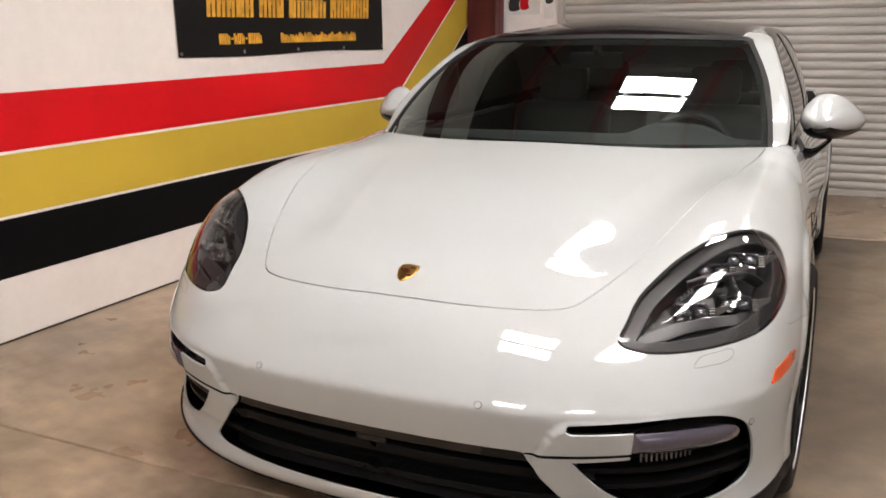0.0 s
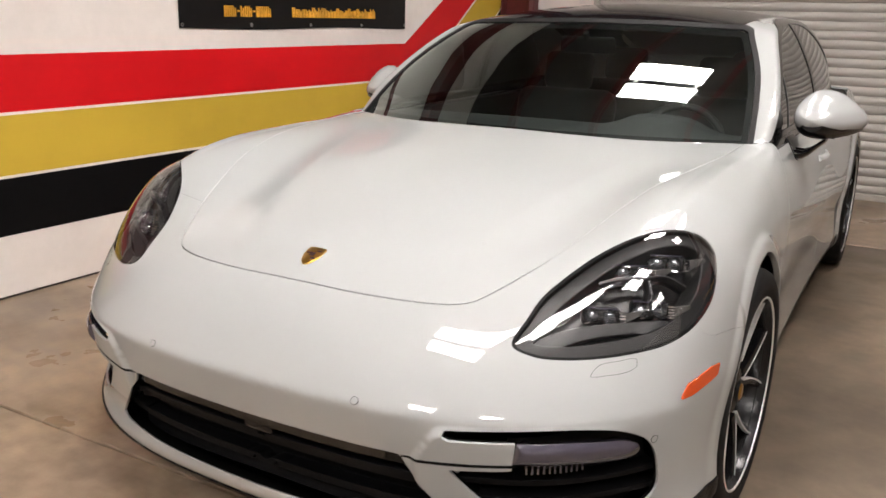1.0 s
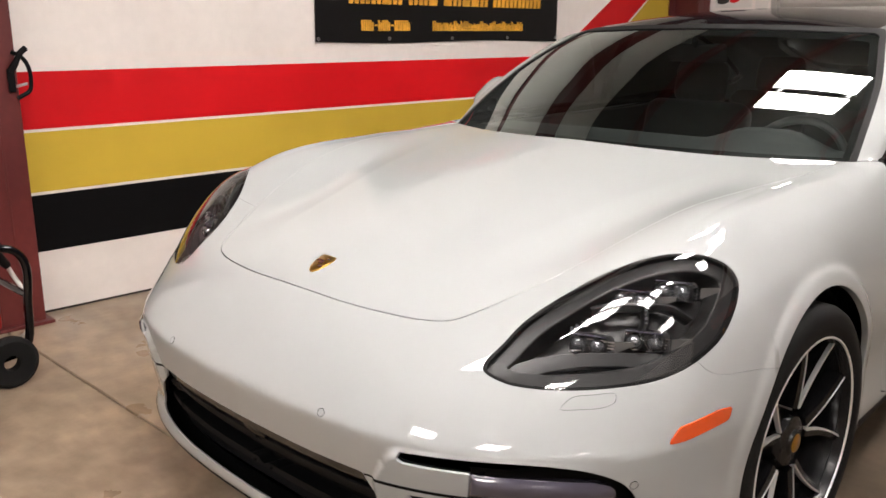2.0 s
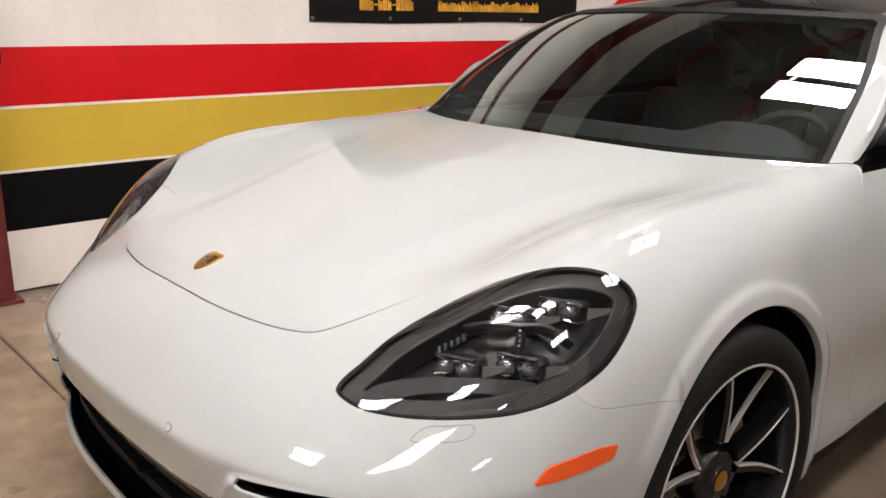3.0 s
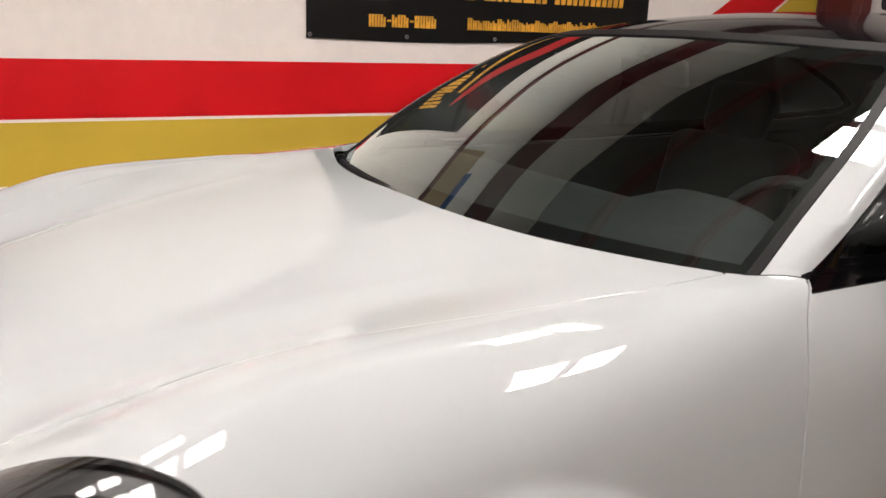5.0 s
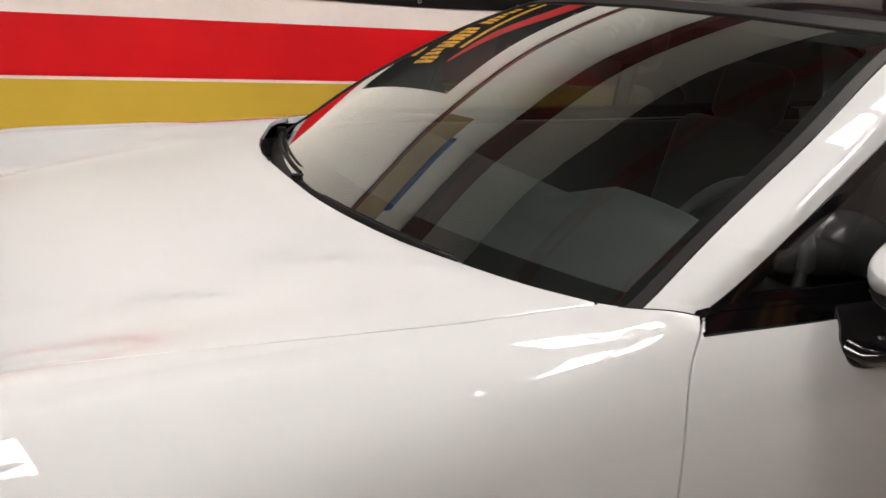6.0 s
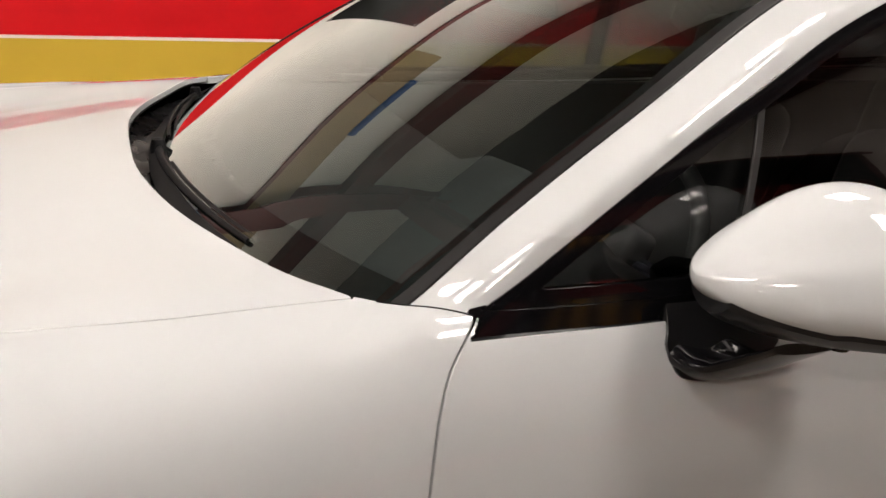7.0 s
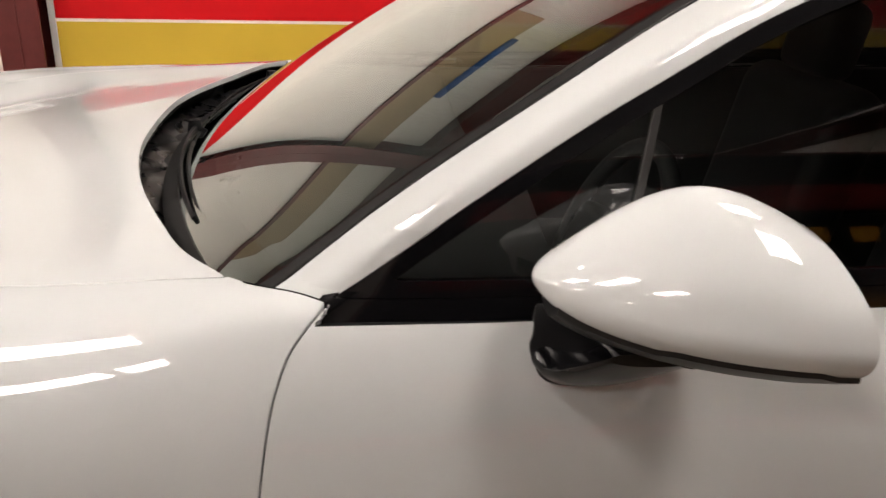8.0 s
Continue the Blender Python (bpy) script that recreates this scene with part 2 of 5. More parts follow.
def inside(poly, u, v):
    """Signed distance to a closed outline, negative inside."""
    u, v = np.asarray(u, float), np.asarray(v, float)
    best, odd = np.full(u.shape, 1e9), np.zeros(u.shape, bool)
    for (ax, ay), (bx, by) in zip(poly, np.roll(poly, -1, 0)):
        ex, ey = bx - ax, by - ay
        t = np.clip(((u - ax) * ex + (v - ay) * ey) / max(ex * ex + ey * ey, 1e-12), 0, 1)
        best = np.minimum(best, np.hypot(u - ax - t * ex, v - ay - t * ey))
        if by != ay:
            odd ^= ((ay > v) != (by > v)) & (u < (bx - ax) * (v - ay) / (by - ay) + ax)
    return np.where(odd, -best, best)


def smax(a, b, k):
    return 0.5 * (a + b + np.sqrt((a - b) ** 2 + k * k))


class Shell:
    """A piece of an outer skin: points, faces, and the field whose zero it lies on."""

    def __init__(self, field, co, faces):
        self.field, self.co, self.faces = field, co, faces

    def split(self, f):
        """Cut along the line where f(x, y, z) is zero. Returns the parts where f is negative and positive."""
        val = f(self.co[:, 0], self.co[:, 1], self.co[:, 2])
        val = np.where(np.abs(val) < 1e-7, 1e-7, val)
        neg, co, extra, cut = val < 0, self.co, [], {}

        def crossing(a, b):
            key = (a, b) if a < b else (b, a)
            if key not in cut:
                a, b = key
                t = val[a] / (val[a] - val[b])
                cut[key] = len(co) + len(extra)
                extra.append(co[a] + t * (co[b] - co[a]))
            return cut[key]
        low, high = [], []
        for face in self.faces:
            s = [neg[i] for i in face]
            if all(s):
                low.append(face)
            elif not any(s):
                high.append(face)
            else:
                p, q = [], []
                for k, i in enumerate(face):
                    j = face[(k + 1) % len(face)]
                    (p if neg[i] else q).append(i)
                    if neg[i] != neg[j]:
                        c = crossing(i, j)
                        p.append(c)
                        q.append(c)
                if len(p) > 2:
                    low.append(tuple(p))
                if len(q) > 2:
                    high.append(tuple(q))
        pts = np.vstack([co, np.array(extra)]) if extra else co
        return Shell(self.field, pts, low).tidy(), Shell(self.field, pts, high).tidy()

    def tidy(self):
        used = sorted({i for f in self.faces for i in f})
        at = {i: k for k, i in enumerate(used)}
        return Shell(self.field, self.co[used] if used else np.zeros((0, 3)), [tuple(at[i] for i in f) for f in self.faces])

    def keep(self, f):
        return self.split(f)[0]

    def refine(self, f, reach):
        """Split the four-sided faces near the line f = 0 into four, keeping the neighbours joined."""
        val = np.abs(f(self.co[:, 0], self.co[:, 1], self.co[:, 2]))
        near = [len(q) == 4 and min(val[i] for i in q) < reach for q in self.faces]
        new_co, mid, out, n = [], {}, [], len(self.co)

        def between(a, b):
            key = (a, b) if a < b else (b, a)
            if key not in mid:
                mid[key] = n + len(new_co)
                new_co.append(0.5 * (self.co[a] + self.co[b]))
            return mid[key]
        for q, yes in zip(self.faces, near):
            if yes:
                m = [between(q[k], q[(k + 1) % 4]) for k in range(4)]
                c = n + len(new_co)
                new_co.append(sum(self.co[i] for i in q) / 4)
                out += [(q[k], m[k], c, m[k - 1]) for k in range(4)]
        for q, yes in zip(self.faces, near):
            if not yes:
                line = []
                for k, i in enumerate(q):
                    j = q[(k + 1) % len(q)]
                    line.append(i)
                    key = (i, j) if i < j else (j, i)
                    if key in mid:
                        line.append(mid[key])
                out.append(tuple(line))
        if not new_co:
            return self
        add = np.array(new_co)
        for _ in range(4):
            g = self.normals(add)
            add = add - 0.9 * self.field(add[:, 0], add[:, 1], add[:, 2])[:, None] * g
        return Shell(self.field, np.vstack([self.co, add]), out)

    def normals(self, co):
        g, e = [], 1e-4
        for k in range(3):
            d = np.zeros(3)
            d[k] = e
            a, b = co + d, co - d
            g.append(self.field(a[:, 0], a[:, 1], a[:, 2]) - self.field(b[:, 0], b[:, 1], b[:, 2]))
        g = np.array(g).T
        return g / np.maximum(np.linalg.norm(g, axis=1, keepdims=True), 1e-12)

    def mesh(self, name, mat, parent=None, label="", lift=0.0, flange=0.012, roll=0.0015):
        """The piece as an object, lifted off the skin, its rim rolled in and turned inwards."""
        nor = self.normals(self.co)
        co = self.co + lift * nor
        n, faces = len(co), list(self.faces)
        loops_n = [nor[i] for f in faces for i in f]
        if flange:
            edge = {}
            for f in faces:
                for k, i in enumerate(f):
                    j = f[(k + 1) % len(f)]
                    key = (i, j) if i < j else (j, i)
                    edge[key] = None if key in edge else (i, j)
            rim = [e for e in edge.values() if e]
            ring = sorted({i for e in rim for i in e})
            away = {i: np.zeros(3) for i in ring}
            for i, j in rim:
                t = co[j] - co[i]
                o = np.cross(t, nor[i])
                away[i] = away[i] + o
                away[j] = away[j] + o
            add, at = [], {}
            for i in ring:
                o = away[i] / max(np.linalg.norm(away[i]), 1e-9)
                at[i] = (n + len(add), n + len(add) + 1)
                add.append(co[i] - roll * nor[i] + 0.6 * roll * o)
                add.append(co[i] - flange * nor[i] + 0.6 * roll * o)
            co = np.vstack([co, np.array(add)]) if add else co
            for i, j in rim:
                oi, oj = (away[k] / max(np.linalg.norm(away[k]), 1e-9) for k in (i, j))
                faces.append((j, i, at[i][0], at[j][0]))
                loops_n += [nor[j], nor[i], oi, oj]
                faces.append((at[j][0], at[i][0], at[i][1], at[j][1]))
                loops_n += [oj, oi, oi, oj]
        me = bpy.data.meshes.new(name)
        me.from_pydata(co.tolist(), [], faces)
        me.validate()
        if len(me.loops) == len(loops_n):
            for p in me.polygons:
                p.use_smooth = True
            me.normals_split_custom_set([tuple(v) for v in loops_n])
        me.materials.append(mat)
        ob = new(name, me)
        ob.parent = parent
        if label:
            tagged(ob, label)
        return ob


def cast(field, starts, ways, reach=2.0, steps=160):
    """Where rays from inside first leave the field's body."""
    o, d = starts.reshape(-1, 3), ways.reshape(-1, 3)
    lo, hi, found = np.zeros(len(o)), np.full(len(o), reach), np.zeros(len(o), bool)
    prev = np.zeros(len(o))
    for s in np.linspace(0, reach, steps)[1:]:
        p = o + s * d
        out = (field(p[:, 0], p[:, 1], p[:, 2]) > 0) & ~found
        lo[out], hi[out] = prev[out], s
        found |= out
        prev[:] = s
    for _ in range(26):
        mid = 0.5 * (lo + hi)
        p = o + mid[:, None] * d
        out = field(p[:, 0], p[:, 1], p[:, 2]) > 0
        hi, lo = np.where(out, mid, hi), np.where(out, lo, mid)
    return o + lo[:, None] * d


def wrap(field, front, back, zc, half, up, down, n_side, n_up, n_down, ys, n_front, n_back, reach=2.0):
    """Mesh a long body by casting out of its spine: a fan at each end, rings between. Mirrored about x = 0."""
    pts = [(t * half, up) for t in np.linspace(0, 1, n_side, endpoint=False)]
    pts += [(half, up - t * (up + down)) for t in np.linspace(0, 1, n_up, endpoint=False)]
    pts += [(half * (1 - t), -down) for t in np.linspace(0, 1, n_down)]
    ring = np.array(pts)
    ring = ring / np.linalg.norm(ring, axis=1, keepdims=True)
    starts, ways = [], []
    for a in np.linspace(0.02, math.pi / 2, n_front, endpoint=False):
        starts.append([(0, front, zc)] * len(ring))
        ways.append([(math.sin(a) * r[0], -math.cos(a), math.sin(a) * r[1]) for r in ring])
    for y in ys:
        starts.append([(0, y, zc)] * len(ring))
        ways.append([(r[0], 0, r[1]) for r in ring])
    for a in np.linspace(math.pi / 2, math.pi - 0.02, n_back)[1:]:
        starts.append([(0, back, zc)] * len(ring))
        ways.append([(math.sin(a) * r[0], -math.cos(a), math.sin(a) * r[1]) for r in ring])
    starts, ways = np.array(starts, float), np.array(ways, float)
    rows, cols = starts.shape[:2]
    co = cast(field, starts, ways, reach)
    other = co * np.array([-1, 1, 1])
    both = np.vstack([co, other])
    faces, n = [], rows * cols
    mate = np.arange(2 * n)
    for i in range(rows):
        for j in (0, cols - 1):
            mate[n + i * cols + j] = i * cols + j
            both[i * cols + j, 0] = 0
    for i in range(rows - 1):
        for j in range(cols - 1):
            q = [i * cols + j, (i + 1) * cols + j, (i + 1) * cols + j + 1, i * cols + j + 1]
            faces.append(tuple(q[::-1]))
            faces.append(tuple(int(mate[n + k]) for k in q))
    return Shell(field, both, faces).tidy()

# ---- the car's outer skin ----
# Nose at y = 0, tail at y = 5.05, the ground at z = 0, the middle at x = 0.
NOSE_PLAN = cubic((0, 0.3, 0.6, 0.75, 0.85, 0.92, 0.97, 1.05), (0, 0.012, 0.085, 0.180, 0.285, 0.42, 0.62, 1.0))


def NOSE_SIDE(z):
    """How far the nose stands back at each height: a crease at bumper height, a lip below."""
    d = z - 0.537
    return -0.046 + 0.45 * np.sqrt(d * d + 0.010 ** 2) + 0.20 * d - 0.045 * np.exp(-((z - 0.225) / 0.055) ** 2) + 0.9 * np.maximum(0.19 - z, 0)

HOOD_LINE = cubic((-0.1, 0.0, 0.1, 0.235, 0.5, 0.8, 1.1, 1.4, 1.7, 2.2, 3.2, 4.2, 4.7, 5.1), (0.58, 0.642, 0.701, 0.764, 0.83, 0.893, 0.938, 0.974, 0.99, 1.0, 1.01, 1.02, 1.0, 0.93))
RIDGE = cubic((0.0, 0.2, 0.4, 0.6, 0.9, 1.2, 1.6, 2.2, 3.2, 3.9, 4.6, 5.1), (0.0, 0.015, 0.085, 0.114, 0.083, 0.045, 0.018, 0.0, 0.0, 0.03, 0.0, 0.0))
WIDTH = cubic((0.4, 0.92, 1.35, 1.8, 2.4, 3.2, 3.87, 4.5, 5.1), (0.962, 0.968, 0.955, 0.942, 0.938, 0.948, 0.968, 0.94, 0.88))
SECTION = cubic((0.1, 0.2, 0.3, 0.42, 0.56, 0.66, 0.76, 0.86, 0.94, 1.02, 1.1), (-0.05, -0.015, -0.012, -0.012, 0.0, -0.006, -0.020, -0.047, -0.088, -0.155, -0.26))


def soft(s, w):
    """A ramp that starts at zero, rounded over w."""
    return 0.5 * (s + np.sqrt(s * s + w * w))


def hood_valley(ax, y):
    """The hood's raised middle ends in a crease on either side; beyond it the skin dips before the fender rises."""
    s = ax - 0.245 - 0.225 * y
    dip = soft(s, 0.012) - 1.667 * soft(s - 0.105, 0.035) + 0.667 * soft(s - 0.262, 0.035)
    a, b = np.clip((y - 0.26) / 0.30, 0, 1), np.clip((1.40 - y) / 0.75, 0, 1)
    return DIP * dip * a * a * (3 - 2 * a) * b * b * (3 - 2 * b)


def fender_crest(ax, y):
    """A crisp line along the top of each front fender."""
    d = ax - 0.80
    a, b = np.clip((y - 0.55) / 0.18, 0, 1), np.clip((1.34 - y) / 0.20, 0, 1)
    return 0.0065 * soft(1 - (np.sqrt(d * d + 0.0055 ** 2) - 0.0055) / 0.042, 0.08) * a * a * (3 - 2 * a) * b * b * (3 - 2 * b)


DIP = 0.15


def body_field(x, y, z):
    ax = np.sqrt(x * x + 1e-6)
    plan = NOSE_PLAN(ax)
    # raised shoulder round the side intakes
    u, w = ax - 0.420 - 0.60 * np.maximum(z - 0.431, 0), 0.531 - z
    d = np.clip(0.5 * (u + w - np.sqrt((u - w) ** 2 + 0.02 ** 2)) / 0.026, 0, 1)
    fade = np.clip((0.87 - ax) / 0.16, 0, 1) * np.clip((z - 0.27) / 0.06, 0, 1)
    # the corner below the headlamp is fuller than the nose
    k, c = np.clip((ax - 0.45) / 0.17, 0, 1), np.clip(1 - ((z - 0.622) / 0.085) ** 2, 0, 1)
    front = (plan + NOSE_SIDE(z) - 0.0042 * c * c * k * k * (3 - 2 * k) * (y < 0.7) - 0.013 * d * d * (3 - 2 * d) * fade * (y < 0.7) - y) * 0.8
    tail = y - 5.05 + 0.10 * (ax / 0.9) ** 2 + 0.25 * (ax / 0.95) ** 8 + 0.35 * (z - 0.75) ** 2
    flare = sum(1 / (1 + np.exp(np.clip((np.hypot(y - ay, z - 0.352) - 0.424) / 0.0055, -40, 40))) for ay in (0.983, 3.925))
    side = ax - WIDTH(y) - SECTION(z) - 0.011 * flare
    back = plan / (1 + (np.abs(y) / 0.7) ** 4)
    top = z - HOOD_LINE(y - 0.85 * back) + (0.030 + 0.022 * np.exp(-(y / 0.36) ** 2)) * (ax / 0.6) ** 2 - RIDGE(y) * np.exp(-((ax - 0.80) / np.where(ax < 0.80, 0.21, 0.13)) ** 2)
    top = top + hood_valley(ax, y) - fender_crest(ax, y)
    j = np.clip((y - 1.52) / 0.10, 0, 1)
    top = top - 0.0065 * j * j * (3 - 2 * j) * np.exp(-((ax - 0.83) / 0.035) ** 2)
    f = smax(smax(front, tail, 0.04), side, 0.035)
    k = np.clip((y - 0.9) / 0.5, 0, 1)
    j = np.clip((y - 1.32) / 0.30, 0, 1)
    f = smax(f, top, 0.055 - 0.008 * k * k * (3 - 2 * k) - 0.035 * j * j * (3 - 2 * j))
    return smax(f, 0.155 - z, 0.03)


SCREEN_LINE = cubic((0.93, 0.965, 1.062, 1.162, 1.249, 1.322, 1.37), (1.40, 1.455, 1.605, 1.784, 1.964, 2.148, 2.285))
SCREEN_BOW = 0.27
ROOF_LINE = cubic((1.8, 2.1, 2.4, 2.7, 3.0, 3.4, 3.8, 4.3, 4.7, 5.0), (1.335, 1.362, 1.392, 1.413, 1.420, 1.405, 1.345, 1.205, 1.06, 0.94))
CABIN_WIDTH = cubic((1.4, 1.7, 2.2, 2.8, 3.4, 3.9, 4.4, 4.9), (-0.01, 0.0, 0.0, 0.005, -0.01, -0.05, -0.15, -0.32))
CABIN_SIDE = cubic((0.85, 0.94, 1.05, 1.15, 1.25, 1.33, 1.40, 1.5), (0.872, 0.848, 0.826, 0.793, 0.745, 0.695, 0.635, 0.54))


def cabin_field(x, y, z):
    ax = np.sqrt(x * x + 1e-6)
    front = (SCREEN_LINE(z) + SCREEN_BOW * ax * ax - y) * 0.45
    top = z - ROOF_LINE(y) + 0.05 * (ax / 0.6) ** 2
    side = (ax - CABIN_SIDE(z) - CABIN_WIDTH(y)) * 0.9
    f = smax(front, top, 0.02)
    return smax(f, side, 0.011 + 0.019 * np.clip((1.03 - z) / 0.07, 0, 1))


BODY = wrap(body_field, 0.60, 4.45, 0.36, 0.95, 0.52, 0.2, 84, 62, 26,
            list(np.arange(0.60, 1.82, 0.0125)) + list(np.arange(1.83, 4.45, 0.035)), 80, 40)
CABIN = wrap(cabin_field, 2.15, 3.9, 0.80, 0.75, 0.52, 0.1, 60, 50, 8, list(np.arange(2.15, 3.9, 0.03)), 80, 36)

car = thing("car")
tagged(car, "white four-door sports saloon car with dark tinted glass", "car")
GAP_W = 0.0020


def xy_line(poly, low=0.5):
    return lambda x, y, z: np.where(z > low, inside(poly, x, y), 1.0)


def yz_line(poly, out=0.45):
    return lambda x, y, z: np.where(np.abs(x) > out, inside(poly, y, z), 1.0)


def xz_line(poly, back=0.6):
    return lambda x, y, z: np.where(y < back, inside(poly, np.abs(x), z), 1.0)


def panel(shell, f, gap=GAP_W):
    """Cut a panel out of the skin, with an open joint between the two."""
    a, b = shell.split(f)
    return a.keep(lambda x, y, z: f(x, y, z) + gap), b.keep(lambda x, y, z: gap - f(x, y, z))


def sides(shell):
    return shell.split(lambda x, y, z: x + 1e-5)


def snap(field, p):
    """The skin's point and normal nearest to p."""
    p = np.array(p, float)
    for _ in range(12):
        g = Shell(field, p[None], []).normals(p[None])[0]
        p = p - g * float(field(*[np.array([c]) for c in p])[0]) * 0.9
    return p, g


def mirrored(poly):
    return np.vstack([poly, (poly * (-1, 1))[::-1][1:-1]])


# Hood, cowl and cabin openings in plan.
hood_side = curve([(0.0, 0.158), (0.17, 0.163), (0.295, 0.18), (0.39, 0.205), (0.448, 0.235), (0.482, 0.282), (0.516, 0.346), (0.561, 0.443), (0.612, 0.59), (0.645, 0.705), (0.675, 0.845), (0.703, 0.965), (0.722, 1.08), (0.741, 1.21), (0.758, 1.345), (0.768, 1.545)], False)
cowl_side = curve([(0.0, 1.330), (0.20, 1.338), (0.39, 1.375), (0.56, 1.433), (0.69, 1.488), (0.768, 1.548)], False)
hood_poly = np.vstack([hood_side, cowl_side[::-1][1:-1], cowl_side[:1], cowl_side[1:-1] * (-1, 1), (hood_side * (-1, 1))[::-1][:-1]])
cabin_side = curve([(0.768, 1.549), (0.7815, 1.568), (0.7975, 1.595), (0.815, 1.629), (0.836, 1.664), (0.843, 1.72), (0.843, 1.9), (0.842, 2.4), (0.838, 3.0), (0.80, 3.6), (0.68, 4.25), (0.45, 4.62), (0.0, 4.70)], False)
cabin_poly = np.vstack([cowl_side, cabin_side[1:-1], cabin_side[-1:], (cabin_side * (-1, 1))[::-1][1:-1], (cowl_side * (-1, 1))[::-1][:-1]])
hood_cut, cabin_cut = xy_line(hood_poly), xy_line(cabin_poly, 0.8)

# Headlamp outline in its own plane.
LAMP_N = Vector((0.55, -0.62, 0.56)).normalized()
LAMP_U = Vector((0.75, 0.66, 0.0))
LAMP_U = (LAMP_U - LAMP_N * LAMP_U.dot(LAMP_N)).normalized()
LAMP_V = LAMP_N.cross(LAMP_U)
LAMP_MID = Vector((0.72, 0.42, 0.75))
LAMP_OUT = curve([(-0.262, -0.117), (-0.218, -0.060), (-0.172, -0.009), (-0.107, 0.038), (-0.03, 0.084), (0.03, 0.110), (0.085, 0.127), (0.146, 0.136), (0.215, 0.131), (0.256, 0.115), (0.273, 0.086), (0.268, 0.05), (0.25, 0.005), (0.22, -0.045), (0.18, -0.085), (0.13, -0.12), (0.065, -0.147), (-0.01, -0.161), (-0.085, -0.166), (-0.16, -0.162), (-0.222, -0.148)], n=5)


def lamp_cut(x, y, z):
    d = (np.abs(x) - LAMP_MID.x, y - LAMP_MID.y, z - LAMP_MID.z)
    u, v = (sum(a * b for a, b in zip(d, w)) for w in (LAMP_U, LAMP_V))
    ok = (np.abs(x) > 0.35) & (y < 1.1) & (z > 0.45)
    return np.where(ok, inside(LAMP_OUT, u, v), 1.0)


AXLE = ((0.938, 0.350), (3.905, 0.350))
ARCH = ((0.983, 0.352, 0.384), (3.925, 0.352, 0.384))


def arch_cut(x, y, z):
    d = np.minimum(*(np.hypot(y - ay, z - az) - r for ay, az, r in ARCH))
    return np.where(np.abs(x) > 0.5, d, 1.0)


bumper_edge = curve([(0.40, 0.80), (0.44, 0.712), (0.462, 0.687), (0.475, 0.671), (0.502, 0.656), (0.581, 0.644), (0.66, 0.631), (0.76, 0.61)], False, 6)
bumper_poly = np.vstack([[(-0.3, 0.0), (-0.3, 1.2), (0.38, 1.2)], bumper_edge, [(0.76, 0.0)]])


def bumper_cut(x, y, z):
    return np.where(np.abs(x) > 0.72, inside(bumper_poly, y, z), y - 0.43)


door_front = [(1.668, 0.952), (1.653, 0.9405), (1.6445, 0.9325), (1.6227, 0.9076), (1.6066, 0.8714), (1.5968, 0.8329), (1.585, 0.758), (1.574, 0.65), (1.578, 0.5), (1.60, 0.36), (1.63, 0.26)]
door_poly = np.vstack([[(1.72, 1.2)], curve(door_front, False, 5), curve([(1.70, 0.235), (2.4, 0.235), (2.70, 0.25), (2.735, 0.35), (2.74, 0.6), (2.745, 0.95)], False, 5), [(2.75, 1.2)]])
rear_door_poly = np.vstack([[(2.75, 1.2)], curve([(2.745, 0.95), (2.74, 0.6), (2.74, 0.35), (2.78, 0.245), (3.2, 0.24), (3.45, 0.30), (3.55, 0.50), (3.66, 0.75), (3.80, 0.95)], False, 5), [(3.9, 1.2)]])
sill_poly = np.array([(1.36, 0.0), (1.36, 0.24), (1.62, 0.225), (3.45, 0.225), (3.53, 0.26), (3.53, 0.0)])

# Front openings, by half-width and height.
grille_poly = mirrored(np.vstack([[(0.0, 0.436)], curve([(0.375, 0.436), (0.403, 0.4325), (0.416, 0.408), (0.441, 0.375), (0.481, 0.327), (0.515, 0.290), (0.520, 0.277), (0.50, 0.268), (0.41, 0.259), (0.26, 0.251), (0.0, 0.246)], False, 6)]))
intake_poly = np.vstack([curve([(0.507, 0.517), (0.62, 0.5225), (0.76, 0.5225), (0.825, 0.508), (0.862, 0.475), (0.878, 0.40), (0.872, 0.325), (0.83, 0.294), (0.70, 0.288), (0.645, 0.297), (0.612, 0.314), (0.568, 0.352), (0.530, 0.396)], False, 5), [(0.513, 0.4200), (0.52, 0.4215), (0.636, 0.4310), (0.644, 0.4965), (0.56, 0.4940), (0.516, 0.4932), (0.506, 0.4980), (0.503, 0.506)]])
slit_poly = np.array([(0.406, 0.4275), (0.46, 0.4285), (0.640, 0.4380), (0.640, 0.4460), (0.46, 0.4375), (0.406, 0.4334)])
lamp_bar_poly = np.vstack([[(0.647, 0.4970), (0.637, 0.4465), (0.72, 0.4425)], curve([(0.815, 0.438), (0.838, 0.441), (0.849, 0.453), (0.846, 0.471), (0.823, 0.485)], False, 4), [(0.74, 0.4945)]])


def grille_cut(x, y, z):
    return np.where(y < 0.4, inside(grille_poly, x, z), 1.0)


def spoiler_cut(x, y, z):
    edge = 0.200 + 0.055 * np.clip((np.abs(x) - 0.35) / 0.5, 0, 1) ** 1.5
    return np.where(y < 0.80, z - edge, 1.0)


def door_top(x, y, z):
    edge = 0.926 + 0.004 * np.clip((1.85 - y) / 0.2, 0, 1) + 0.025 * np.clip((y - 2.6) / 1.2, 0, 1.3)
    return np.where((np.abs(x) > 0.6) & (y > 1.6445 + 1.3 * np.maximum(z - 0.9325, 0)), z - edge, -1.0)




def foot_line(x, y, z):
    return np.where(y < 1.75, cabin_cut(x, y, z), 1.0)


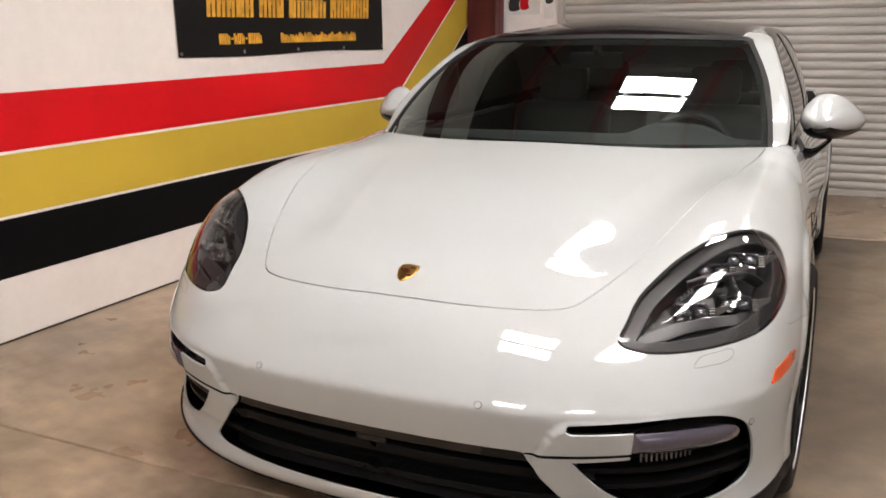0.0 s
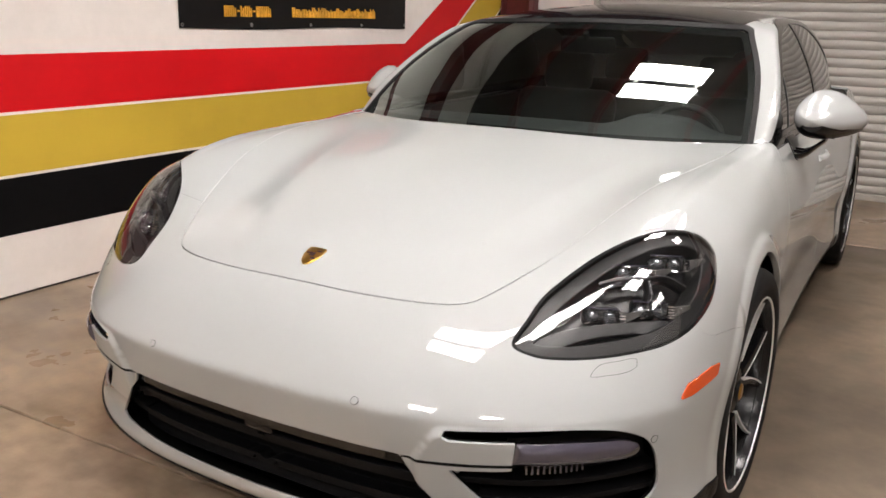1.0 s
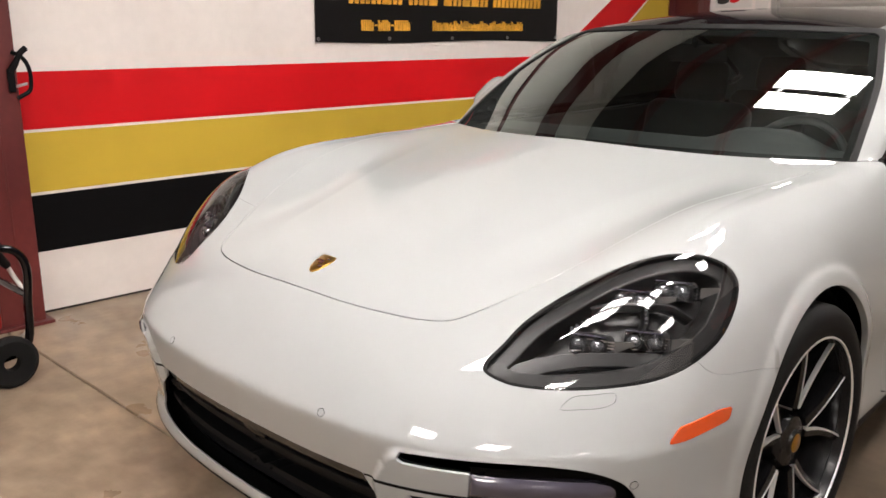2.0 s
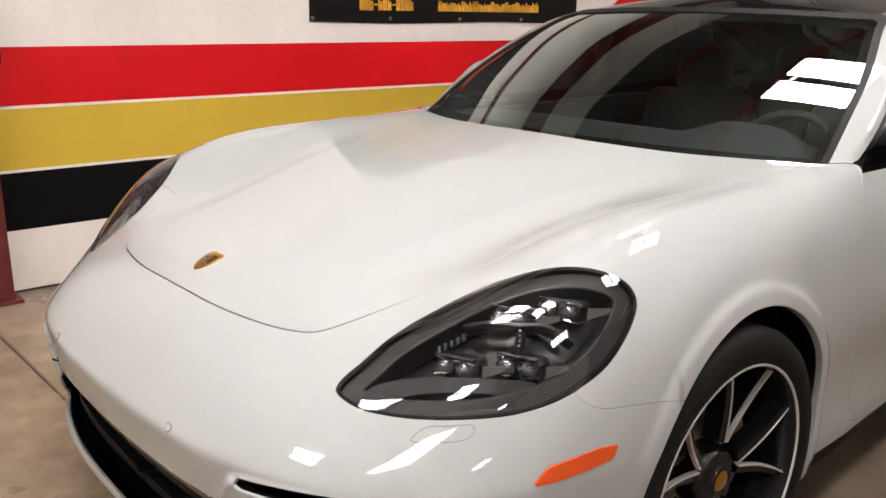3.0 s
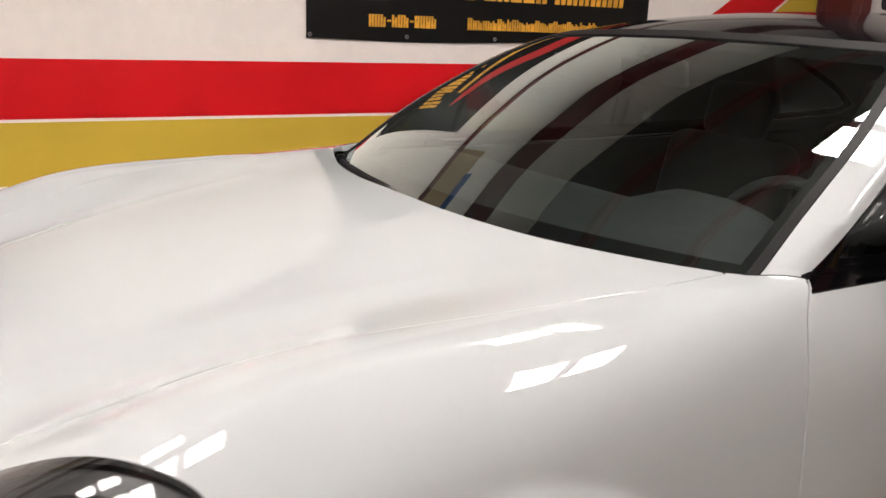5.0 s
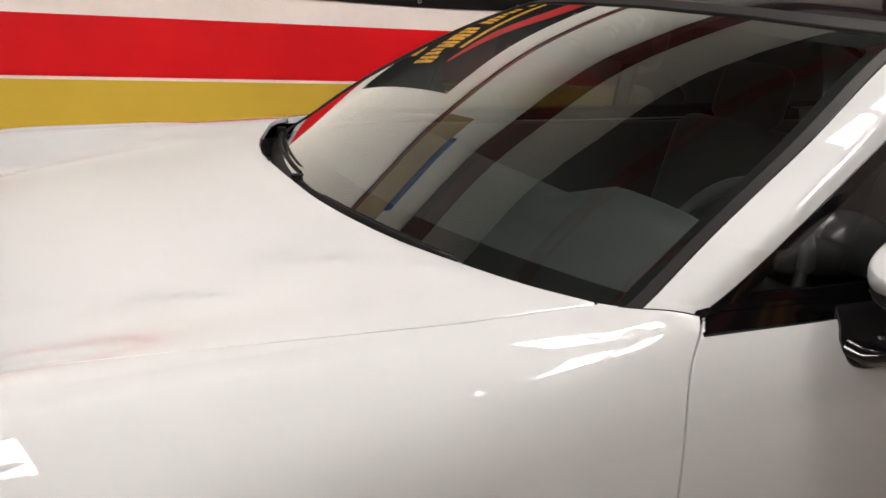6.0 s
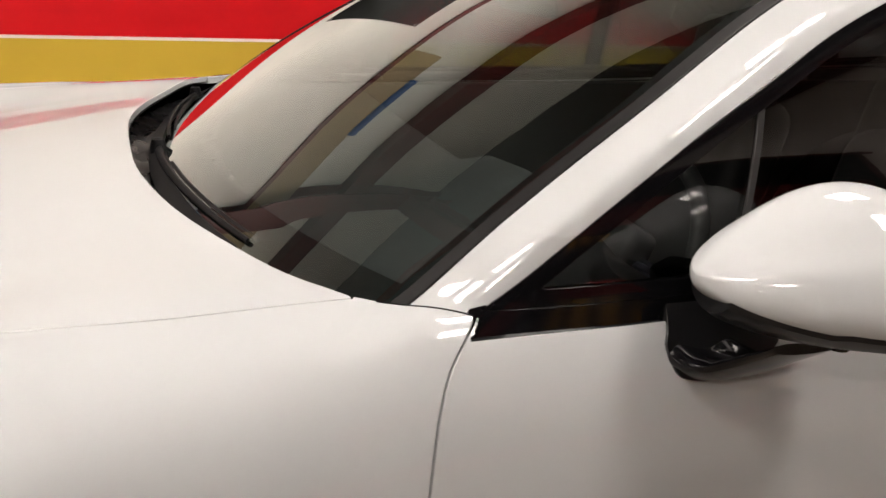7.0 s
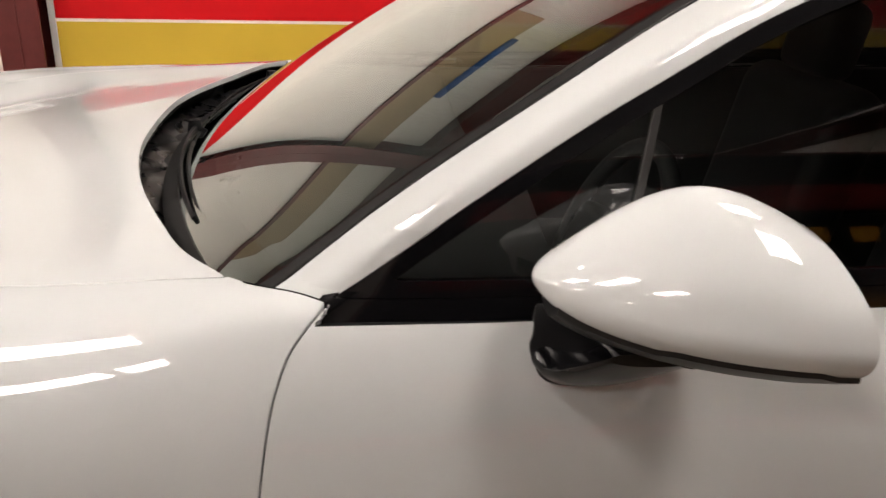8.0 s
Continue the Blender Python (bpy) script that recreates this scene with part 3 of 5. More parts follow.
skin = BODY.refine(foot_line, 0.02).refine(foot_line, 0.01).split(cabin_cut)[1].keep(door_top)
hood, skin = panel(skin, hood_cut)
lamp, skin = panel(skin, lamp_cut, 0.0012)
skin = skin.split(arch_cut)[1]
bumper, skin = panel(skin, bumper_cut, 0.0012)
spoiler, bumper = panel(bumper, spoiler_cut, 0.001)


def front_lines(x, y, z):
    ax = np.abs(x)
    d = np.minimum(np.abs(inside(intake_poly, ax, z)), np.abs(inside(slit_poly, ax, z)))
    return np.where(y < 0.6, np.minimum(np.minimum(d, np.abs(inside(grille_poly, x, z))), np.abs(inside(lamp_bar_poly, ax, z))), 1.0)


def fine(shell):
    return shell.refine(front_lines, 0.016).refine(front_lines, 0.009).refine(xz_line(slit_poly), 0.0045)


bumper = fine(bumper)
bumper = bumper.split(grille_cut)[1]
bumper = bumper.split(xz_line(intake_poly))[1].split(xz_line(slit_poly))[1]
marker_poly = np.array([(0.362, 0.549), (0.366, 0.556), (0.386, 0.573), (0.394, 0.5765), (0.492, 0.587), (0.530, 0.584), (0.534, 0.580), (0.524, 0.562), (0.518, 0.558), (0.46, 0.5525), (0.400, 0.5465), (0.366, 0.547)])
marker_line = yz_line(marker_poly, 0.7)
marker, bumper = panel(bumper.refine(marker_line, 0.016).refine(marker_line, 0.008), marker_line, 0.0008)
door_line = yz_line(door_poly, 0.6)
skin = skin.refine(door_line, 0.02).refine(door_line, 0.012)
front_door, skin = panel(skin, door_line, 0.0022)
rear_door, skin = panel(skin, yz_line(rear_door_poly, 0.6))
sill, skin = panel(skin, yz_line(sill_poly, 0.5), 0.001)
fender, skin = skin.split(lambda x, y, z: y - 2.0)
fender = fender.refine(lambda x, y, z: np.where((z > 0.78) & (y > 0.55), 0.0, 1.0), 0.5)

hood.mesh("hood", PAINT, car)
bumper_ob = bumper.mesh("front_bumper", PAINT, car, flange=0.007, roll=0.002)
spoiler.mesh("front_spoiler", BLACK_MATT, car, "matt black front lip spoiler", lift=0.004, flange=0.02)
skin.mesh("rear_body", PAINT, car)
for piece in sides(fender):
    if piece.faces:
        piece.mesh("front_fender", PAINT, car, flange=0.018, roll=0.004)
for piece in sides(front_door):
    ob = piece.mesh("front_door", PAINT, car, flange=0.025)
    s = 1 if piece.co[:, 0].mean() > 0 else -1
    y, zz = 2.62, 0.80
    p, nn = snap(body_field, (s * 0.93, y, zz))
    grip = [Vector(snap(body_field, (s * 0.93, y - 0.13 + 0.26 * t, zz))[0]) + Vector((s * 0.018 * math.sin(math.pi * t), 0, 0)) for t in np.linspace(0, 1, 9)]
    part("door_handle", tube(bmesh.new(), grip, 0.009, 10, flat=1.6), PAINT, ob, smooth=True)
for piece in sides(rear_door):
    piece.mesh("rear_door", PAINT, car, flange=0.025)
for piece in sides(sill):
    piece.mesh("side_sill", BLACK_MATT, car, "matt black side sill")
for piece in sides(marker):
    piece.mesh("side_marker", AMBER, car, "amber side marker reflector", lift=0.0025)

# Dark lining behind the joints, so that they read as open gaps.
lining = BODY.keep(lambda x, y, z: np.maximum(y - 4.3, 0.30 - z)).split(cabin_cut)[1].split(lamp_cut)[1].split(lambda x, y, z: arch_cut(x, y, z) - 0.03)[1]
lining = lining.split(grille_cut)[1].split(xz_line(intake_poly))[1]
lining.mesh("gap_lining", GAP, car, lift=-0.016, flange=0)

# Front openings: dark pockets, curved slats, blade and lamp bar.
front_body = fine(BODY.keep(lambda x, y, z: y - 0.6))
pocket = front_body.keep(lambda x, y, z: grille_cut(x, y, z) - 0.012)
grille = thing("grille")
grille.parent = car
pocket.mesh("grille_back", BLACK_MATT, grille, lift=-0.075, flange=0)
for z0, z1, deep in ((0.400, 0.436, -0.012), (0.352, 0.364, -0.026), (0.334, 0.345, -0.034), (0.290, 0.300, -0.03)):
    pocket.keep(lambda x, y, z: np.abs(z - (z0 + z1) / 2) - (z1 - z0) / 2).mesh("slat", BLACK_GLOSS if z1 > 0.43 else BLACK_MATT, grille, lift=deep, flange=0.045, roll=0.003)
eye_box = bmesh.new()
box(eye_box, -0.045, 0.045, 0.018, 0.06, 0.375, 0.400, 0.008)
part("front_camera", eye_box, BLACK_GLOSS, grille, smooth=True)


def bar_field(x, y, z):
    d = np.clip(-inside(lamp_bar_poly, np.abs(x), z) / 0.022, 0, 1)
    return body_field(x, y, z) - 0.010 * d * (2 - d)


bar_shell = front_body.keep(xz_line(lamp_bar_poly))
bar_shell = Shell(bar_field, bar_shell.co, bar_shell.faces)
for _ in range(5):
    bar_shell.co = bar_shell.co - 0.8 * bar_field(*bar_shell.co.T)[:, None] * bar_shell.normals(bar_shell.co)
joint = front_body.keep(xz_line(slit_poly))
for s in (-1, 1):
    def half(shell):
        return shell.keep(lambda x, y, z: -s * x)
    half(joint).mesh("blade_joint", GAP, bumper_ob, lift=-0.0005, flange=0)
    side_in = half(front_body.keep(lambda x, y, z: xz_line(intake_poly)(x, y, z) - 0.008))
    intake = thing("side_intake")
    intake.parent = car
    side_in.mesh("intake_back", BLACK_MATT, intake, lift=-0.06, flange=0)
    for z0, z1, deep in ((0.375, 0.386, -0.022), (0.328, 0.340, -0.022)):
        side_in.keep(lambda x, y, z: np.abs(z - (z0 + z1) / 2) - (z1 - z0) / 2).mesh("slat", BLACK_MATT, intake, lift=deep, flange=0.04, roll=0.003)
    bar = half(bar_shell).mesh("lamp_bar", LIGHT_BAR, intake, "clear smoked daytime lamp bar", lift=-0.001, flange=0.035, roll=0.003)
    half(front_body.keep(lambda x, y, z: np.maximum(xz_line(lamp_bar_poly)(x, y, z) + 0.004, z - 0.4475))).mesh("lamp_bar_base", TRIM_GREY, intake, lift=0.0015, flange=0.01)
    for k in range(11):
        x = s * (0.662 + 0.0112 * k)
        p, nn = snap(body_field, (x, 0.08 + 0.6 * (abs(x) - 0.62), 0.418))
        rib = bmesh.new()
        tube(rib, [Vector(p) - 0.026 * Vector(nn) + Vector((0, 0, dz)) for dz in (-0.012, 0.012)], 0.0026, 6)
        part("rib", rib, TRIM_GREY, intake)



def crown_field(x, y, z):
    d = np.clip(-lamp_cut(x, y, z) / 0.10, 0, 1)
    return body_field(x, y, z) - 0.013 * d * (2 - d)


crowned = Shell(crown_field, lamp.co, lamp.faces)
for _ in range(4):
    crowned.co = crowned.co - 0.9 * crown_field(*crowned.co.T)[:, None] * crowned.normals(crowned.co)

# Headlamps: clear cover, bezel ring, bowl and four lamp units each.
bowl_all = BODY.keep(lambda x, y, z: lamp_cut(x, y, z) - 0.002)
UNITS = ((0.034, 0.046), (0.137, 0.060), (-0.058, -0.058), (0.064, -0.061))


def lamp_point(s, u, v, deep):
    c = LAMP_MID + u * LAMP_U + v * LAMP_V
    p, nn = snap(body_field, (c.x, c.y, c.z))
    p, nn = Vector(p), Vector(nn)
    # slide back onto the asked u, v
    for _ in range(6):
        d = p - LAMP_MID
        p = p + (u - d.dot(LAMP_U)) * LAMP_U + (v - d.dot(LAMP_V)) * LAMP_V
        p, nn = (Vector(q) for q in snap(body_field, p))
    p = p - deep * nn
    return Vector((s * p.x, p.y, p.z)), Vector((s * nn.x, nn.y, nn.z))


rng_lamp = random.Random(11)


def lamp_unit(s, u, v, parent):
    """One projector: a dark rounded pod, two cut-glass lenses in bright rings, prisms, fins and a clear blade."""
    p, nn = lamp_point(s, u, v, 0.036)
    way = Vector((s * 0.42, -1.0, 0.22)).normalized()
    m = Matrix.Translation(p) @ way.to_track_quat("X", "Z").to_matrix().to_4x4()
    bm = bmesh.new()
    box(bm, -0.055, -0.004, -0.044, 0.044, -0.021, 0.019, 0.012, 4, m)
    unit = part("lamp_unit", bm, LAMP_DARK, parent, smooth=True)
    for a, r in ((-0.022, 0.0165), (0.017, 0.0150)):
        at = m @ Matrix.Translation((0.0, a, 0.0)) @ Matrix.Rotation(rng_lamp.uniform(-0.25, 0.25), 4, "Z") @ Matrix.Rotation(rng_lamp.uniform(-0.35, 0.05), 4, "Y")
        lens = lathe(bmesh.new(), [(0.0004, 0.0105), (r * 0.35, 0.0095), (r * 0.65, 0.0065), (r * 0.9, 0.001), (r, -0.006)], 14, at)
        part("lens", lens, LED_GLASS, unit, "clear projector lens dome", smooth=True)
        part("lens_ring", lathe(bmesh.new(), [(r * 1.02, -0.006), (r * 1.04, 0.0005), (r * 1.13, 0.0015), (r * 1.2, -0.001), (r * 1.2, -0.008)], 20, at), CHROME, unit, "bright lens ring", smooth=True)
        for k in range(5):
            chip = bmesh.new()
            turn = Matrix.Rotation(rng_lamp.uniform(-0.35, 0.35), 4, "X") @ Matrix.Rotation(rng_lamp.uniform(-0.7, 0.5), 4, "Y") @ Matrix.Rotation(rng_lamp.uniform(-0.6, 0.6), 4, "Z")
            side = 1 if k % 2 else -1
            box(chip, -0.002, 0.002, -0.0065, 0.0065, -0.0017, 0.0017, 0.0006, 1, m @ Matrix.Translation((0.006, a + rng_lamp.uniform(-0.016, 0.016), side * rng_lamp.uniform(0.009, 0.018))) @ turn)
            part("prism", chip, CHROME, unit, "bright cut prism")
    fins = bmesh.new()
    for k in range(5):
        box(fins, -0.02, 0.003 - 0.001 * k, 0.038, 0.052, -0.014 + 0.006 * k, -0.0118 + 0.006 * k, 0.0, 2, m)
    part("fins", fins, CHROME, unit, "bright finned reflector")
    blade = bmesh.new()
    vs = [blade.verts.new(m @ Vector(q)) for q in ((0.002, 0.052, -0.010), (0.002, 0.052, 0.012), (-0.012, 0.088, 0.016), (-0.012, 0.088, 0.008), (-0.004, 0.052, -0.010), (-0.004, 0.052, 0.012), (-0.018, 0.088, 0.016), (-0.018, 0.088, 0.008))]
    for q in ((0, 1, 2, 3), (7, 6, 5, 4), (0, 4, 5, 1), (1, 5, 6, 2), (2, 6, 7, 3), (3, 7, 4, 0)):
        blade.faces.new([vs[i] for i in q])
    part("light_blade", blade, LAMP_BLADE, unit, "frosted grey light guide blade")
    top = bmesh.new()
    box(top, -0.012, 0.008, -0.040, 0.034, 0.0185, 0.0215, 0.0012, 2, m)
    part("light_guide", top, LIGHT_BAR, unit, "clear light guide strip", smooth=True)


def lamp_uv(x, y, z):
    d = (np.abs(x) - LAMP_MID.x, y - LAMP_MID.y, z - LAMP_MID.z)
    return tuple(sum(a * b for a, b in zip(d, w)) for w in (LAMP_U, LAMP_V))


RECESS = curve([(-0.186, -0.131), (-0.14, -0.117), (-0.09, -0.110), (-0.03, -0.110), (0.02, -0.113), (0.042, -0.119), (0.02, -0.130), (-0.05, -0.138), (-0.12, -0.139)], n=5)
LID = curve([(-0.235, -0.118), (-0.18, -0.092), (-0.12, -0.083), (-0.04, -0.085), (0.04, -0.090), (0.10, -0.093), (0.11, -0.103), (0.06, -0.120), (0.0, -0.140), (-0.10, -0.150), (-0.20, -0.143)], n=5)


for s in (-1, 1):
    def half(shell):
        return shell.keep(lambda x, y, z: -s * x)
    hl = thing("headlamp")
    hl.parent = car
    tagged(hl, "dark headlamp with four projector units under clear cover")
    cover = half(crowned).mesh("cover", LAMP_LENS, hl, "clear glossy cover", flange=0.0)
    cover.visible_shadow = False
    half(bowl_all).split(lambda x, y, z: lamp_cut(x, y, z) + 0.006)[1].mesh("seal", SEAL, hl, lift=-0.0015, flange=0.02)
    rim = half(bowl_all).split(lambda x, y, z: lamp_cut(x, y, z) + 0.034)[1]
    rim.mesh("bezel", LAMP_BEZEL, hl, "satin grey bezel ring", lift=-0.012, flange=0.05, roll=0.007)
    half(bowl_all).mesh("bowl", LAMP_DARK, hl, lift=-0.068, flange=0)
    tidy_bowl = half(bowl_all)
    tidy_bowl = tidy_bowl.refine(lambda x, y, z: inside(LID, *lamp_uv(x, y, z)), 0.03).refine(lambda x, y, z: inside(RECESS, *lamp_uv(x, y, z)), 0.012)
    lid = tidy_bowl.keep(lambda x, y, z: inside(LID, *lamp_uv(x, y, z)))
    lid.split(lambda x, y, z: inside(RECESS, *lamp_uv(x, y, z)))[1].mesh("lower_trim", LAMP_GREY, hl, "smooth grey lower trim", lift=-0.022, flange=0.03, roll=0.006)
    lid.keep(lambda x, y, z: inside(RECESS, *lamp_uv(x, y, z)) - 0.003).mesh("trim_recess", BLACK_MATT, hl, lift=-0.034, flange=0)
    for u, v in UNITS:
        lamp_unit(s, u, v, hl)
    for ends in (((-0.045, 0.022, 0.030), (0.0, 0.022, 0.026), (0.06, 0.014, 0.026)), ((0.06, 0.014, 0.026), (0.11, 0.012, 0.028), (0.165, -0.012, 0.034)), ((0.06, 0.010, 0.03), (0.062, -0.02, 0.036), (0.05, -0.042, 0.044))):
        line = [lamp_point(s, *(float(c) for c in q))[0] for q in curve(ends, False, 4)]
        part("divider", tube(bmesh.new(), line, 0.0085, 10, flat=1.7), LAMP_DARK, hl, smooth=True)
    for k in range(4):
        q, nq = lamp_point(s, 0.062, 0.004 - 0.010 * k, 0.014)
        bm = bmesh.new()
        bmesh.ops.create_icosphere(bm, subdivisions=2, radius=0.0032, matrix=Matrix.Translation(q))
        part("led", bm, LED_GLASS, hl, "tiny clear diode", smooth=True)
    for k in range(5):
        q, nq = lamp_point(s, -0.088 + 0.011 * k, -0.026 + 0.0055 * k, 0.020)
        bm = bmesh.new()
        tube(bm, [q - Vector((0, 0, 0.006)), q + Vector((0, 0, 0.006))], 0.0032, 8)
        part("pin", bm, LED_GLASS, hl, "small clear light pin", smooth=True)

# Crest, parking sensors, washer flaps.
p, nn = snap(body_field, (0, 0.238, 0.76))
up = Vector((0, 0.9, 0.45))
nn = Vector(nn)
up = (up - nn * up.dot(nn)).normalized()
right = up.cross(nn)


def shield(scale, lift, mat, label, name="crest"):
    bm = bmesh.new()
    out = curve([(0.0, -0.036), (0.016, -0.024), (0.0255, 0.0), (0.0265, 0.02), (0.024, 0.031), (0.012, 0.0325), (0.0, 0.0335), (-0.012, 0.0325), (-0.024, 0.031), (-0.0265, 0.02), (-0.0255, 0.0), (-0.016, -0.024)], n=4) * scale
    rings = []
    for h, k in ((-0.002, 1.0), (lift, 1.0), (lift + 0.0012, 0.93)):
        rings.append([bm.verts.new(Vector(p) + right * a * k + up * b * k + nn * h) for a, b in out])
    for a, b in zip(rings, rings[1:]):
        for i in range(len(a)):
            bm.faces.new((a[i], a[(i + 1) % len(a)], b[(i + 1) % len(b)], b[i]))
    bm.faces.new(rings[-1])
    return part(name, bm, mat, car, label, smooth=True)


crest = shield(1.0, 0.002, CREST_GOLD, "small gold shield emblem")
for a0, a1, b0, b1 in ((-0.020, -0.004, 0.004, 0.011), (0.004, 0.018, -0.016, -0.009), (-0.007, 0.007, -0.004, 0.010), (0.005, 0.020, 0.014, 0.019)):
    bm = bmesh.new()
    vs = [bm.verts.new(Vector(p) + right * a + up * b + nn * 0.0036) for a, b in ((a0, b0), (a1, b0), (a1, b1), (a0, b1))]
    top = bmesh.ops.extrude_face_region(bm, geom=[bm.faces.new(vs)])
    bmesh.ops.translate(bm, vec=nn * 0.0008, verts=[v for v in top["geom"] if isinstance(v, bmesh.types.BMVert)])
    part("enamel_field", bm, CREST_RED, crest, "dark red enamel field")
for x, y, z in ((0.304, -0.01, 0.543), (-0.304, -0.01, 0.543), (0.865, 0.30, 0.475), (-0.865, 0.30, 0.475)):
    q, nq = (Vector(v) for v in snap(body_field, (x, y, z)))
    m = Matrix.Translation(q) @ nq.to_track_quat("X", "Z").to_matrix().to_4x4()
    sensor = part("parking_sensor", lathe(bmesh.new(), [(0.0003, 0.0012), (0.0075, 0.0012), (0.0082, 0.0004), (0.0083, -0.004)], 24, m), PAINT, bumper_ob, smooth=True)
    part("sensor_ring", lathe(bmesh.new(), [(0.0083, -0.003), (0.0084, 0.0007), (0.0092, 0.0008), (0.0094, -0.003)], 24, m), GAP, sensor)
for s in (-1, 1):
    pts = curve([(0.747, 0.219, 0.620), (0.757, 0.242, 0.640), (0.787, 0.268, 0.646), (0.818, 0.298, 0.647), (0.822, 0.292, 0.634), (0.809, 0.274, 0.624), (0.775, 0.243, 0.619)], n=6)
    line = [Vector(snap(body_field, (s * a, b, c))[0]) for a, b, c in pts]
    part("washer_flap_joint", tube(bmesh.new(), line, 0.0004, 6, True), GAP, bumper_ob)

# ---- glasshouse ----
screen_side = curve([(0.79, 0.925), (0.786, 0.948), (0.763, 1.062), (0.735, 1.15), (0.704, 1.21), (0.672, 1.258), (0.650, 1.288), (0.632, 1.314)], False, 6)
screen_poly = mirrored(np.vstack([[(0.0, 0.905), (0.785, 0.905)], screen_side, [(0.6, 1.327), (0.3, 1.338), (0.0, 1.342)]]))
SIDE_TOP = [(1.671, 0.953), (1.689, 0.9640), (1.707, 0.9760), (1.737, 0.9972), (1.768, 1.0195), (1.808, 1.0465), (1.87, 1.085), (1.96, 1.138), (2.06, 1.190), (2.20, 1.258), (2.38, 1.315), (2.65, 1.352), (2.95, 1.358), (3.3, 1.332), (3.7, 1.237), (4.0, 1.12), (4.12, 1.045)]
side_poly = np.vstack([curve(SIDE_TOP, False, 5), [(4.05, 1.005), (3.6, 0.978), (2.8, 0.954), (2.0, 0.951)]])
roof_poly = np.vstack([curve([(0.585, 2.02), (0.585, 2.35), (0.605, 2.6), (0.60, 3.0), (0.56, 3.5), (0.50, 3.75)], False, 5), [(0.3, 3.82), (0.0, 3.84)]])
roof_poly = np.vstack([[(0.0, 2.02)], roof_poly, (roof_poly * (-1, 1))[::-1][1:]])
rear_poly = np.vstack([curve([(0.46, 3.95), (0.50, 4.1), (0.47, 4.45), (0.40, 4.62), (0.0, 4.66)], False, 5)])
rear_poly = np.vstack([[(0.0, 3.9)], rear_poly, (rear_poly * (-1, 1))[::-1][1:]])


def screen_cut(x, y, z):
    return np.where(y < 2.5, inside(screen_poly, x, z), 1.0)


side_cut = yz_line(side_poly, 0.45)
roof_cut, rear_cut = xy_line(roof_poly, 1.15), xy_line(rear_poly, 0.9)
shell_top = CABIN.keep(lambda x, y, z: np.where(y < 1.60, 0.905, 0.910) - z)
screen, shell_top = panel(shell_top, screen_cut, 0.0008)


def low_side(x, y, z):
    return np.where(y < 2.6, side_cut(x, y, z), 1.0)


shell_top = shell_top.refine(lambda x, y, z: np.where((y < 2.5) & (np.abs(x) > 0.5), screen_cut(x, y, z), 1.0), 0.06).refine(low_side, 0.03).refine(low_side, 0.016)
side_glass, shell_top = panel(shell_top, side_cut, 0.0008)
roof, shell_top = panel(shell_top, roof_cut, 0.0015)
rear_glass, shell_top = panel(shell_top, rear_cut, 0.001)
belt_poly = np.array([(1.628, 0.900), (1.634, 0.918), (1.659, 0.9535), (1.676, 0.9575), (1.72, 0.962), (1.80, 0.953), (2.6, 0.956), (3.5, 0.979), (3.62, 0.975), (3.66, 0.90)])
belt, shell_top = shell_top.split(yz_line(belt_poly, 0.55))

clear, seal = screen.split(lambda x, y, z: screen_cut(x, y, z) + 0.016)
glass_ob = clear.mesh("windscreen", WINDSCREEN, car, "clear glossy windscreen", lift=-0.001, flange=0)
glass_ob.visible_shadow = False
seal.mesh("windscreen_seal", SEAL, car, lift=0.0035, flange=0.012, roll=0.003)
frit = clear.split(lambda x, y, z: np.maximum(screen_cut(x, y, z) + 0.036, 0.960 - z))[1]
frit.mesh("windscreen_frit", BLACK_MATT, car, lift=-0.006, flange=0)
roof.mesh("roof_panel", ROOF_GLASS, car, "black glass roof panel", lift=-0.001)
rear_glass.mesh("rear_window", SIDE_GLASS, car, "dark tinted rear window", flange=0)
shell_top.mesh("roof_frame", PAINT, car, flange=0.02)
for piece in sides(belt):
    piece.mesh("belt_trim", BLACK_GLOSS, car, "gloss black belt trim", lift=0.0015, flange=0.01)
for piece in sides(side_glass):
    pane, edge = piece.split(lambda x, y, z: side_cut(x, y, z) + 0.020)
    edge.mesh("window_trim", BLACK_GLOSS, car, "gloss black window surround", lift=0.0015, flange=0.012, roll=0.001)
    for lo, hi in ((1.0, 2.74), (2.80, 5.0)):
        one = pane.keep(lambda x, y, z: np.maximum(lo - y, y - hi))
        g = one.mesh("side_window", SIDE_GLASS, car, "dark tinted side window", lift=-0.003, flange=0)
    pane.keep(lambda x, y, z: np.abs(y - 2.77) - 0.031).mesh("door_pillar", BLACK_GLOSS, car, lift=0.0, flange=0.01)
    def bar_line(x, y, z):
        return np.abs(y - 2.03 - 0.25 * (z - 1.105)) - 0.004
    bar = pane.refine(bar_line, 0.03).refine(bar_line, 0.015).refine(bar_line, 0.008).keep(bar_line)
    bar.mesh("quarter_pillar", BAR_GREY, car, lift=0.0005, flange=0.012)

# Joint between pillar foot and fender.
for s in (-1, 1):
    foot = [snap(body_field, (a + 0.0008, b - 0.0008, 0.952))[0] for a, b in curve([(0.7815, 1.568), (0.7975, 1.595), (0.815, 1.629), (0.836, 1.664)], False, 6)]
    part("pillar_joint", tube(bmesh.new(), [(s * a, b, c) for a, b, c in foot], 0.0013, 6), GAP, car)

